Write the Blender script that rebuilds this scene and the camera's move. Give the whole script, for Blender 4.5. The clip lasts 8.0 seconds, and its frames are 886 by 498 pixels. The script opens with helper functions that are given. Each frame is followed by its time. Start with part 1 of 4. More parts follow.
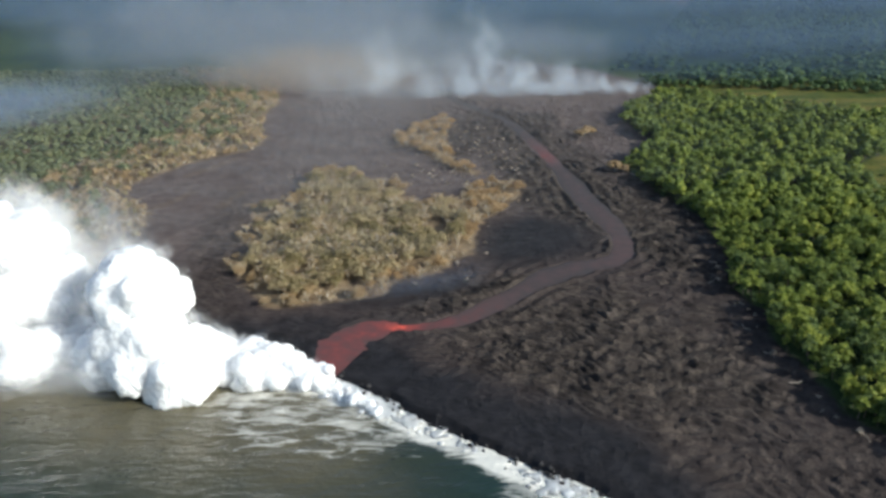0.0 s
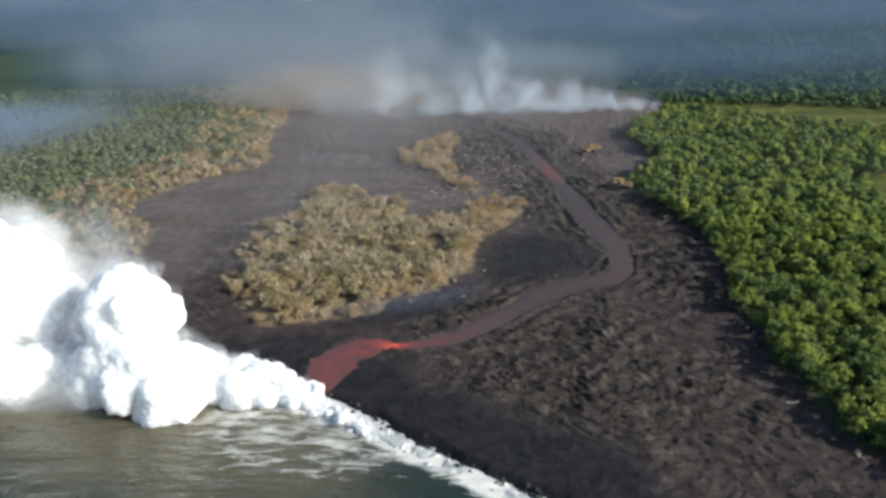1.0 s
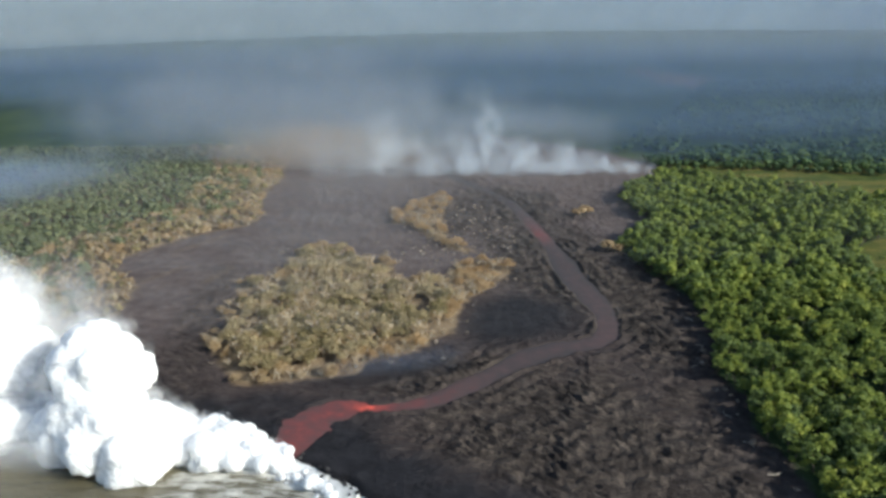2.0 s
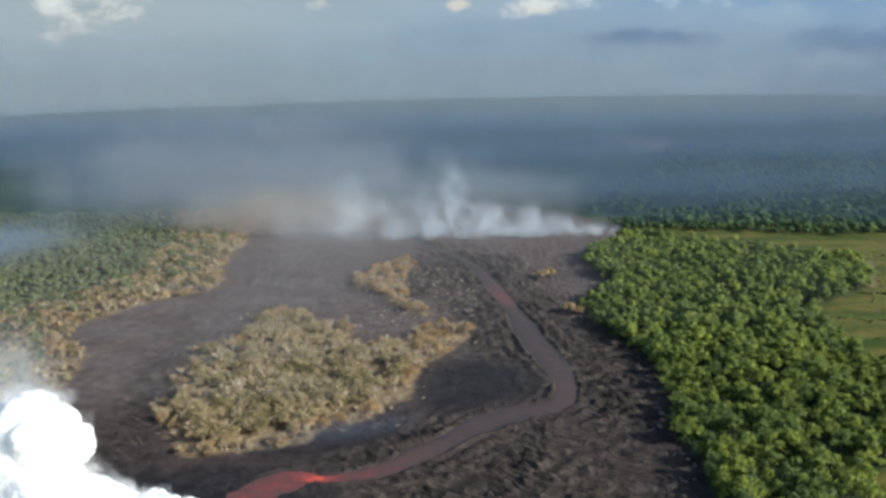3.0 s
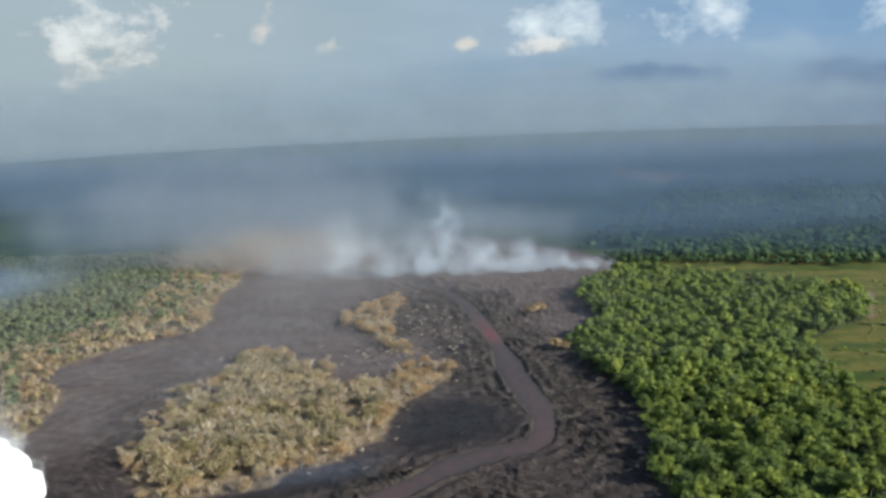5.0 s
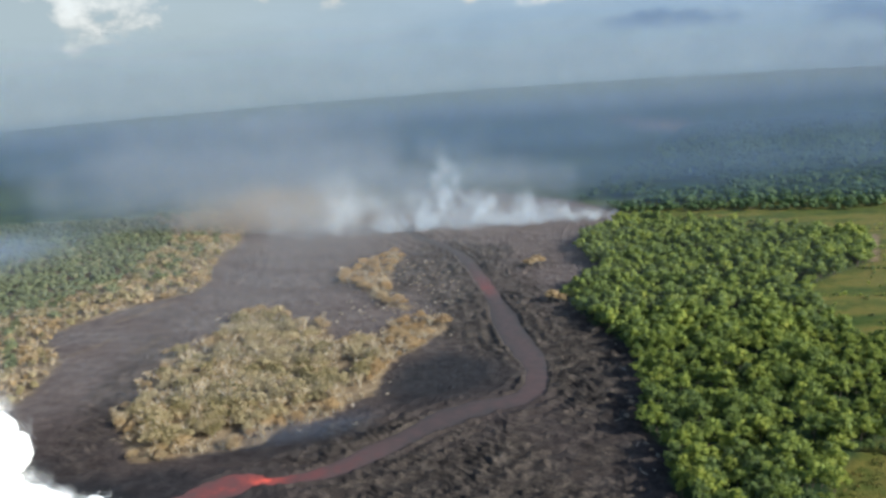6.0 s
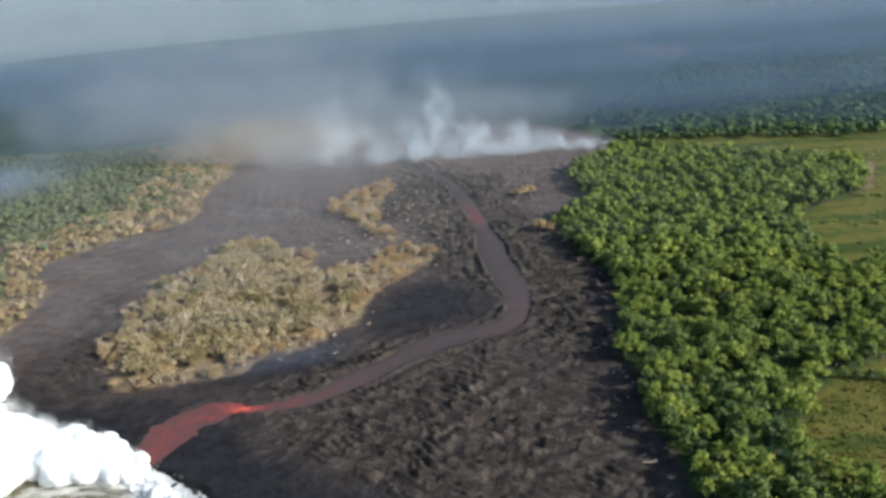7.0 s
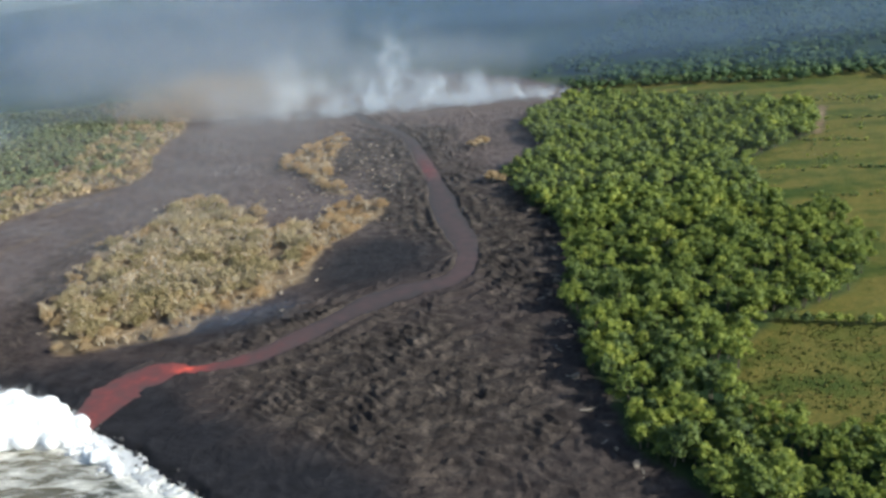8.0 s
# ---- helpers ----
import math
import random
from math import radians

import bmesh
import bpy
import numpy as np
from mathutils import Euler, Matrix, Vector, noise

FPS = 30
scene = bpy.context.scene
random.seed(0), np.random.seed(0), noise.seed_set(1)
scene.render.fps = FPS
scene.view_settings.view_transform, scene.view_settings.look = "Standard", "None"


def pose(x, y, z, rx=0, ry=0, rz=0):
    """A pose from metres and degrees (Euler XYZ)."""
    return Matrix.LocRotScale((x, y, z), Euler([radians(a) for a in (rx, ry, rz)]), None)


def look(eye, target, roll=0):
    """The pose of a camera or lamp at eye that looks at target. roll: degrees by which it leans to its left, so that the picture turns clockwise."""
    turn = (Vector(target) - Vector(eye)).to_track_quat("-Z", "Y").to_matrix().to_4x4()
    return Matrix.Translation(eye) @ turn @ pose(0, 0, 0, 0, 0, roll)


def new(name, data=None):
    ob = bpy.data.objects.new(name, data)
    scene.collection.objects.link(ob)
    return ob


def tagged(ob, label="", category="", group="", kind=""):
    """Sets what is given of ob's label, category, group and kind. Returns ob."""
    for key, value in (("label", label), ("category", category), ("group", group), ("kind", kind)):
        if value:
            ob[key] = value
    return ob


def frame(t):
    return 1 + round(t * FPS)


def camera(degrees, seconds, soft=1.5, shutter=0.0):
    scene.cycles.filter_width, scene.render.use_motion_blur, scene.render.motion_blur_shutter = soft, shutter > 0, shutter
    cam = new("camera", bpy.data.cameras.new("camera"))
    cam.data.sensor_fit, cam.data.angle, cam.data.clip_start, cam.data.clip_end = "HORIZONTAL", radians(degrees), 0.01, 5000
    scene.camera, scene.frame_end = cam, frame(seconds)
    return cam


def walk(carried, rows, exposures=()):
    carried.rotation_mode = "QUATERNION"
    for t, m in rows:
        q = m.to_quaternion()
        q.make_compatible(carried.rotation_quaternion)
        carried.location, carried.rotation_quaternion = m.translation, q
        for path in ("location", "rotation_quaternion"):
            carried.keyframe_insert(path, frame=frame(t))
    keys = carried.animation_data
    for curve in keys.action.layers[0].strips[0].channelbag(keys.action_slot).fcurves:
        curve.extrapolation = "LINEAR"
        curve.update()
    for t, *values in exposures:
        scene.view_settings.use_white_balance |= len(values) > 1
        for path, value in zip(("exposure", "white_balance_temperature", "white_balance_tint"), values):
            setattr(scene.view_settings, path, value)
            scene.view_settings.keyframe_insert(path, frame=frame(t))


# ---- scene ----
cam = camera(56.6, 8.0, soft=3.0)
PATH = [
    (0, (2.291, -0.295, 298.393), (2.262, 1.537, 297.593), -1.4),
    (0.5, (12.314, 1.486, 296.973), (12.272, 3.318, 296.174), -1.8),
    (1, (21.62, 3.858, 295.482), (21.544, 5.707, 294.724), -2.0),
    (1.5, (31.348, 6.551, 294.507), (31.24, 8.42, 293.801), -2.1),
    (1.7, (35.403, 7.863, 294.338), (35.295, 9.743, 293.664), -1.6),
    (3, (62.265, 16.496, 292.06), (62.228, 18.439, 291.584), -1.4),
    (3.5, (72.32, 20.221, 290.78), (72.279, 22.171, 290.337), -1.6),
    (4, (82.08, 23.815, 289.208), (82.018, 25.766, 288.773), -1.8),
    (4.5, (90.839, 27.479, 287.426), (90.771, 29.437, 287.024), -2.0),
    (4.7, (95.118, 28.935, 286.754), (95.051, 30.897, 286.371), -2.1),
    (5.8, (121.123, 38.821, 280.056), (120.991, 40.767, 279.611), -4.2),
    (6, (125.76, 40.519, 279.489), (125.634, 42.456, 279.004), -4.4),
    (6.5, (136.284, 43.514, 277.531), (136.152, 45.427, 276.965), -4.7),
    (7, (146.849, 46.257, 275.19), (146.695, 48.144, 274.547), -5.0),
    (7.5, (158.052, 48.984, 273.646), (157.882, 50.837, 272.913), -5.2),
    (8, (168.48, 51.044, 272.615), (168.382, 52.893, 271.859), -5.8),
]
walk(cam, [(t, look(eye, target, roll)) for t, eye, target, roll in PATH], [(0, 0.06, 5870, 3), (1.5, 0.11, 5870, 3), (3.5, 0.10, 5870, 3), (4.7, 0.14, 5870, 3), (6, 0.36, 5870, 3), (7, 0.26, 5870, 3), (8, 0.33, 5870, 3)])

# ---- light ----
SUN_AZ, SUN_EL = radians(113), radians(28)
to_sun = Vector((math.sin(SUN_AZ) * math.cos(SUN_EL), math.cos(SUN_AZ) * math.cos(SUN_EL), math.sin(SUN_EL)))
world = bpy.data.worlds.new("world")
scene.world = world
world.use_nodes = True
wn = world.node_tree.nodes
sky = wn.new("ShaderNodeTexSky")
sky.sky_type, sky.sun_disc = "NISHITA", False
sky.sun_elevation, sky.sun_rotation = SUN_EL, SUN_AZ
sky.dust_density = 2.0
wn["Background"].inputs["Strength"].default_value = 0.13
world.node_tree.links.new(sky.outputs[0], wn["Background"].inputs["Color"])
sun = new("sun", bpy.data.lights.new("sun", "SUN"))
sun.data.energy, sun.data.angle, sun.data.color = 5.0, radians(0.6), (1.0, 0.92, 0.80)
sun.matrix_world = look((0, 0, 900), Vector((0, 0, 900)) - to_sun)
scene.cycles.transparent_max_bounces = 96


# ---- numeric helpers ----
def lattice(ix, iy, seed):
    h = (ix.astype(np.int64) * 374761393 + iy.astype(np.int64) * 668265263 + seed * 974711) & 0x7FFFFFFF
    h = ((h ^ (h >> 13)) * 1274126177) & 0x7FFFFFFF
    return ((h ^ (h >> 16)) & 0xFFFF) / 65535.0


def vnoise(x, y, seed=0):
    """Smooth value noise, 0 to 1."""
    x, y = np.asarray(x, float), np.asarray(y, float)
    ix, iy = np.floor(x), np.floor(y)
    fx, fy = x - ix, y - iy
    fx, fy = fx * fx * fx * (fx * (fx * 6 - 15) + 10), fy * fy * fy * (fy * (fy * 6 - 15) + 10)
    a, b = lattice(ix, iy, seed), lattice(ix + 1, iy, seed)
    c, d = lattice(ix, iy + 1, seed), lattice(ix + 1, iy + 1, seed)
    return (a + (b - a) * fx) * (1 - fy) + (c + (d - c) * fx) * fy


def fbm(x, y, octaves=4, seed=0):
    total, amp, norm = 0.0, 1.0, 0.0
    x, y = np.asarray(x, float), np.asarray(y, float)
    for k in range(octaves):
        total, norm = total + amp * vnoise(x, y, seed + 17 * k), norm + amp
        x, y, amp = 0.8 * x * 2 - 0.6 * y * 2 + 3.1, 0.6 * x * 2 + 0.8 * y * 2 + 7.7, amp * 0.5
    return total / norm


def ridged(x, y, octaves=3, seed=0):
    total, amp, norm = 0.0, 1.0, 0.0
    x, y = np.asarray(x, float), np.asarray(y, float)
    for k in range(octaves):
        total, norm = total + amp * (1 - np.minimum(1, 1.7 * np.abs(2 * vnoise(x, y, seed + 13 * k) - 1))), norm + amp
        x, y, amp = 0.8 * x * 2 - 0.6 * y * 2 + 1.7, 0.6 * x * 2 + 0.8 * y * 2 + 4.3, amp * 0.5
    return total / norm


def step(a, b, v):
    u = np.clip((v - a) / (b - a), 0, 1)
    return u * u * (3 - 2 * u)


def line_dist(x, y, pts):
    """Distance to a polyline, and the place along it counted in its points."""
    best, where = np.full(np.shape(x), 1e9), np.zeros(np.shape(x))
    for k in range(len(pts) - 1):
        (ax, ay), (bx, by) = pts[k], pts[k + 1]
        dx, dy = bx - ax, by - ay
        u = np.clip(((x - ax) * dx + (y - ay) * dy) / (dx * dx + dy * dy), 0, 1)
        d = np.hypot(x - ax - u * dx, y - ay - u * dy)
        where = np.where(d < best, k + u, where)
        best = np.minimum(best, d)
    return best, where


def inside(x, y, pts):
    """Signed distance to a closed outline, positive inside."""
    odd = np.zeros(np.shape(x), bool)
    n = len(pts)
    for k in range(n):
        (ax, ay), (bx, by) = pts[k], pts[(k + 1) % n]
        cross = (ay > y) != (by > y)
        odd ^= cross & (x < (bx - ax) * (y - ay) / (by - ay if by != ay else 1e-9) + ax)
    d, _ = line_dist(x, y, list(pts) + [pts[0]])
    return np.where(odd, d, -d)


def smooth_line(pts, per=6):
    """A Catmull-Rom curve through points."""
    p = np.array([pts[0], *pts, pts[-1]], float)
    out = []
    for k in range(1, len(p) - 2):
        for u in np.linspace(0, 1, per, endpoint=False):
            a, b, c, d = p[k - 1], p[k], p[k + 1], p[k + 2]
            out.append(0.5 * (2 * b + (c - a) * u + (2 * a - 5 * b + 4 * c - d) * u * u + (3 * b - a - 3 * c + d) * u ** 3))
    out.append(p[-2])
    return np.array(out)


# ---- plan ----
COAST = [(5000, -2600), (900, -150), (400, 150), (200, 268), (87, 346), (45, 378), (10, 404), (-22, 428), (-44, 448), (-64, 464), (-86, 474), (-118, 480),
         (-168, 498), (-235, 522), (-310, 556), (-440, 606), (-800, 760), (-5000, 1500)]
CHANNEL = [(-96, 462), (-88, 473), (-83, 496), (-79, 512), (-72, 525), (-59, 533), (-48, 537), (-40, 536), (-30, 535), (-13, 538), (10, 549), (30, 568), (48, 585), (68, 606), (89, 624), (110, 635), (132, 643), (147, 656), (154, 685),
           (154, 713), (145, 759), (135, 807), (130, 851), (123, 899), (114, 950), (104, 1000), (94, 1049), (80, 1102), (59, 1149), (20, 1213), (-15, 1290)]
WIDTHS = [8, 12, 27, 36, 31, 27, 17, 7, 10, 13, 17, 20, 22, 25, 26, 24, 22, 20, 18, 21, 26, 28, 25, 18, 17, 17, 16, 15, 14, 14, 14]
KIPUKA = [(-146, 566), (-110, 575), (-75, 582), (-58, 590), (-46, 610), (-24, 620), (-8, 628), (2, 656), (17, 664), (20, 700), (31, 745), (49, 763), (57, 784), (72, 808), (77, 828),
          (66, 845), (39, 858), (17, 840), (10, 800), (-16, 794), (-38, 792), (-47, 812), (-56, 854), (-71, 866), (-87, 858), (-109, 890), (-142, 914), (-158, 900),
          (-167, 850), (-168, 804), (-184, 796), (-212, 808), (-205, 782), (-194, 734), (-206, 717), (-183, 682), (-200, 658), (-196, 642), (-174, 618), (-164, 594)]
KIPUKA_NORTH = [(-68, 1000), (-45, 990), (-22, 951), (-6, 937), (1, 958), (-5, 1010), (-7, 1061), (3, 1106), (-8, 1133), (-35, 1104), (-59, 1068), (-79, 1057)]
KIPUKA_LINK = [(-14, 952), (0, 934), (16, 912), (36, 892), (30, 878), (8, 896), (-8, 920), (-22, 944)]
DEADWOOD = [(-434, 700), (-330, 610), (-304, 645), (-297, 690), (-300, 724), (-307, 782), (-336, 815), (-362, 856), (-348, 895), (-320, 938), (-287, 975), (-250, 996), (-242, 1052), (-264, 1112), (-268, 1180), (-264, 1240), (-284, 1370), (-500, 1700), (-1500, 2300), (-1900, 1200), (-900, 860)]
FOREST = [(320, 1235), (232, 1114), (250, 985), (196, 895), (213, 818), (238, 746), (238, 669), (229, 616), (221, 588), (235, 543), (226, 511), (231, 473), (238, 443), (236, 417), (252, 394), (285, 352), (380, 300),
          (440, 372), (362, 398), (308, 424), (296, 436), (306, 458), (322, 502), (357, 535), (418, 566), (462, 630), (465, 690), (428, 709), (424, 768), (440, 871), (544, 949), (578, 1040), (420, 1150)]
SMOOTH_POOL = [(49, 758), (80, 765), (128, 738), (134, 700), (128, 668), (92, 648), (40, 650), (30, 690)]
GREEN = [(330, 1290), (226, 1114), (246, 980), (190, 890), (208, 814), (232, 746), (233, 669), (224, 616), (214, 588), (228, 543), (219, 511), (225, 473), (232, 443), (230, 417), (246, 388), (285, 340),
         (420, 200), (900, -100), (5200, -2400), (5200, 5200), (-5200, 5200), (-5200, 2900), (-1500, 2300), (-300, 1900), (250, 1430)]
channel_line = smooth_line(CHANNEL)
channel_width = (1 + 0.5 * (fbm(np.arange(len(channel_line)) * 0.35, np.arange(len(channel_line)) * 0.1, 3, 4) - 0.5)) * np.interp(np.linspace(0, len(CHANNEL) - 1, len(channel_line)), range(len(CHANNEL)), WIDTHS)


def coast_inland(x, y):
    """Distance from the sea, positive on land."""
    wob = 9 * (fbm(x / 23, y / 23, 4, 5) - 0.5)
    ring = COAST + [(-5000, 5200), (5000, 5200)]
    return inside(x, y, ring) + wob


def blob(x, y, cx, cy, rx, ry, turn=0.0, edge=0.5):
    """A soft oval patch with a ragged rim, 0 to 1."""
    c, s = math.cos(radians(turn)), math.sin(radians(turn))
    u, v = (x - cx) * c + (y - cy) * s, (y - cy) * c - (x - cx) * s
    r = np.hypot(u / rx, v / ry) + 0.9 * (fbm(x / 40, y / 40, 4, int(cx) + 500) - 0.5)
    return step(1 + edge, 1 - edge, r)


def land_masks(x, y):
    wob = 18 * (fbm(x / 18, y / 18, 4, 9) - 0.5)
    small = 9 * (fbm(x / 5, y / 5, 2, 19) - 0.5)
    dead = np.maximum.reduce([inside(x, y, KIPUKA), inside(x, y, KIPUKA_NORTH), inside(x, y, KIPUKA_LINK), inside(x, y, DEADWOOD)]) + 0.6 * wob + 0.7 * small
    green = inside(x, y, GREEN) - 7 + 0.4 * wob + small * 0.5
    return dead, green


def survey(x, y):
    """Height of the land and what covers it, at many places."""
    x, y = np.asarray(x, float), np.asarray(y, float)
    d = coast_inland(x, y)
    z = np.where(d < 0, -3.2 + np.maximum(d, -40) * 0.25, -3.2 + 4.4 * step(0, 5, d))
    z = z + 0.004 * np.clip(d, 0, 700)
    dead, green = land_masks(x, y)
    z = z + 3.5 * step(-10, 120, green) + 1.0 * step(0, 30, dead)
    z = z + step(1500, 4600, y) * 5 * (0.5 + fbm(x / 900, y / 900, 3, 3))
    plain = z + 0.0
    land = step(0, 8, d)
    lava = land * (1 - step(-2, 6, dead)) * (1 - step(-2, 6, green))
    c, k = np.full(x.shape, 1e3), np.zeros(x.shape)
    close = (x > -220) & (x < 290) & (y > 380) & (y < 1420)
    c[close], k[close] = line_dist(x[close], y[close], [tuple(p) for p in channel_line])
    w = np.interp(k, range(len(channel_width)), channel_width) / 2
    # rugged ground: clinker between channel and shore, and along both banks
    rough = np.maximum.reduce([blob(x, y, 120, 480, 110, 105, -20), blob(x, y, 198, 720, 38, 190), 0.85 * blob(x, y, 120, 850, 70, 160, 10), 0.8 * blob(x, y, 60, 1050, 110, 120),
                               0.75 * blob(x, y, 25, 590, 70, 26, 25), 0.55 * blob(x, y, 210, 340, 170, 80, -30), 0.5 * blob(x, y, -210, 700, 26, 150, 10)])
    wander = 60 * (fbm(x / 50, y / 50, 3, 88) - 0.5)
    black = np.maximum.reduce([0.88 * step(-22, 22, inside(x, y, SMOOTH_POOL) + 0.6 * wander), 0.9 * step(82, 38, d + wander + 0.25 * np.maximum(x - 60, 0)), 0.7 * blob(x, y, -120, 535, 70, 20, 10), 0.55 * blob(x, y, -30, 590, 55, 16, 20)])
    rough = rough * (1 - 0.85 * black)
    wx, wy = x + 34 * (fbm(x / 55, y / 55, 3, 31) - 0.5), y + 34 * (fbm(x / 55, y / 55, 3, 37) - 0.5)
    across = 0.50 * wx + 0.87 * wy
    bent = 7 * fbm(x / 22, y / 22, 3, 51)
    folds = 0.6 * (0.5 + 0.5 * np.sin(across / 1.05 + bent)) * step(0.30, 0.60, fbm(wx / 12, wy / 7, 2, 54)) + 0.55 * ridged(across / 6.5, (0.87 * wx - 0.50 * wy) / 17, 2, 52) ** 1.4
    clods = ridged(wx / 6, wy / 6, 2, 61) ** 1.6
    broad = fbm(x / 45, y / 45, 3, 71)
    ropes = (0.5 + 0.5 * np.sin((c - w) / 2.6 + 5 * fbm(x / 28, y / 28, 3, 83))) * np.exp(-((c - w) / 38) ** 2) * step(0.35, 0.6, fbm(x / 35, y / 35, 2, 87))
    relief = rough * (4.2 * folds + 1.4 * clods - 1.8) + (1 - rough) * (1.3 * clods + 1.0 * folds - 0.6) + 2.6 * (broad - 0.5) + 2.0 * ropes
    z = z + lava * relief * (1 - 0.5 * black)
    # low banks beside the channel, and its bed
    z = z + lava * 1.1 * np.exp(-((c - w - 4) / 3.0) ** 2) * vnoise(x / 9, y / 9, 81)
    bed = np.minimum(0.7 + 0.004 * np.clip(d, 0, 700), -2.2 + 0.25 * d)
    z = np.where(d > -3, z + (bed - z) * (1 - step(w - 1, w + 3.5, c)), z)
    z = z + green.clip(0, 1) * (fbm(x / 30, y / 30, 3, 91) - 0.5) * 1.5
    return {"z": z, "plain": plain, "dead": dead, "green": green, "rough": np.clip(rough + 0.5 * ropes, 0, 1), "black": black}


def height(x, y):
    return survey(x, y)["z"]


def quad_mesh(name, verts, quads, mats, face_mat=None, smooth=True, floats=None):
    """A mesh from arrays of corners and four-sided faces."""
    me = bpy.data.meshes.new(name)
    verts, quads = np.asarray(verts, np.float32), np.asarray(quads, np.int32)
    me.vertices.add(len(verts))
    me.vertices.foreach_set("co", verts.ravel())
    me.loops.add(quads.size)
    me.loops.foreach_set("vertex_index", quads.ravel())
    me.polygons.add(len(quads))
    me.polygons.foreach_set("loop_start", np.arange(0, quads.size, 4, dtype=np.int32))
    me.polygons.foreach_set("use_smooth", np.full(len(quads), smooth))
    for m in mats:
        me.materials.append(m)
    if face_mat is not None:
        me.polygons.foreach_set("material_index", np.asarray(face_mat, np.int32))
    for key, vals in (floats or {}).items():
        me.attributes.new(key, "FLOAT", "POINT").data.foreach_set("value", np.asarray(vals, np.float32))
    me.update(calc_edges=True)
    me.validate()
    return me


def grid_quads(nu, nv):
    """Faces of a grid of nu by nv corners, v running fastest."""
    i = np.arange(nu - 1)[:, None] * nv + np.arange(nv - 1)[None, :]
    return np.stack([i, i + nv, i + nv + 1, i + 1], -1).reshape(-1, 4)


# ---- materials ----
class Mat:
    """A small builder of node materials."""

    def __init__(self, name, rough=0.9, metal=0.0):
        self.m = bpy.data.materials.new(name)
        self.m.use_nodes = True
        self.t = self.m.node_tree
        self.b = self.t.nodes["Principled BSDF"]
        self.b.inputs["Roughness"].default_value = rough
        self.b.inputs["Metallic"].default_value = metal
        self.geo = None

    def link(self, a, b):
        self.t.links.new(a, b)

    def pos(self):
        if not self.geo:
            self.geo = self.t.nodes.new("ShaderNodeNewGeometry")
        return self.geo.outputs["Position"]

    def island(self):
        self.pos()
        return self.geo.outputs["Random Per Island"]

    def attr(self, key):
        n = self.t.nodes.new("ShaderNodeAttribute")
        n.attribute_name = key
        return n.outputs["Fac"]

    def scale(self, sx, sy, sz):
        n = self.t.nodes.new("ShaderNodeVectorMath")
        n.operation = "MULTIPLY"
        n.inputs[1].default_value = (sx, sy, sz)
        self.link(self.pos(), n.inputs[0])
        return n.outputs[0]

    def noise(self, scale, detail=4, rough=0.55, vec=None, distort=0.0):
        n = self.t.nodes.new("ShaderNodeTexNoise")
        n.inputs["Scale"].default_value, n.inputs["Detail"].default_value = scale, detail
        n.inputs["Roughness"].default_value, n.inputs["Distortion"].default_value = rough, distort
        self.link(vec or self.pos(), n.inputs["Vector"])
        return n.outputs["Fac"]

    def math(self, op, a, b=0.0, clamp=False):
        n = self.t.nodes.new("ShaderNodeMath")
        n.operation, n.use_clamp = op, clamp
        for k, v in enumerate((a, b)):
            if hasattr(v, "links"):
                self.link(v, n.inputs[k])
            else:
                n.inputs[k].default_value = v
        return n.outputs[0]

    def ramp(self, fac, stops):
        n = self.t.nodes.new("ShaderNodeValToRGB")
        els = n.color_ramp.elements
        while len(els) < len(stops):
            els.new(0.5)
        for e, (p, c) in zip(els, stops):
            e.position, e.color = p, (*c, 1)
        self.link(fac, n.inputs[0])
        return n.outputs[0]

    def mix(self, fac, a, b):
        n = self.t.nodes.new("ShaderNodeMix")
        n.data_type = "RGBA"
        for sock, v in ((n.inputs[0], fac), (n.inputs[6], a), (n.inputs[7], b)):
            if hasattr(v, "links"):
                self.link(v, sock)
            else:
                sock.default_value = v if isinstance(v, float) else (*v, 1)
        return n.outputs[2]

    def color(self, v):
        self.link(v, self.b.inputs["Base Color"])
        return self

    def bump(self, h, strength=0.5, dist=0.3):
        n = self.t.nodes.new("ShaderNodeBump")
        n.inputs["Strength"].default_value, n.inputs["Distance"].default_value = strength, dist
        self.link(h, n.inputs["Height"])
        self.link(n.outputs[0], self.b.inputs["Normal"])
        return self


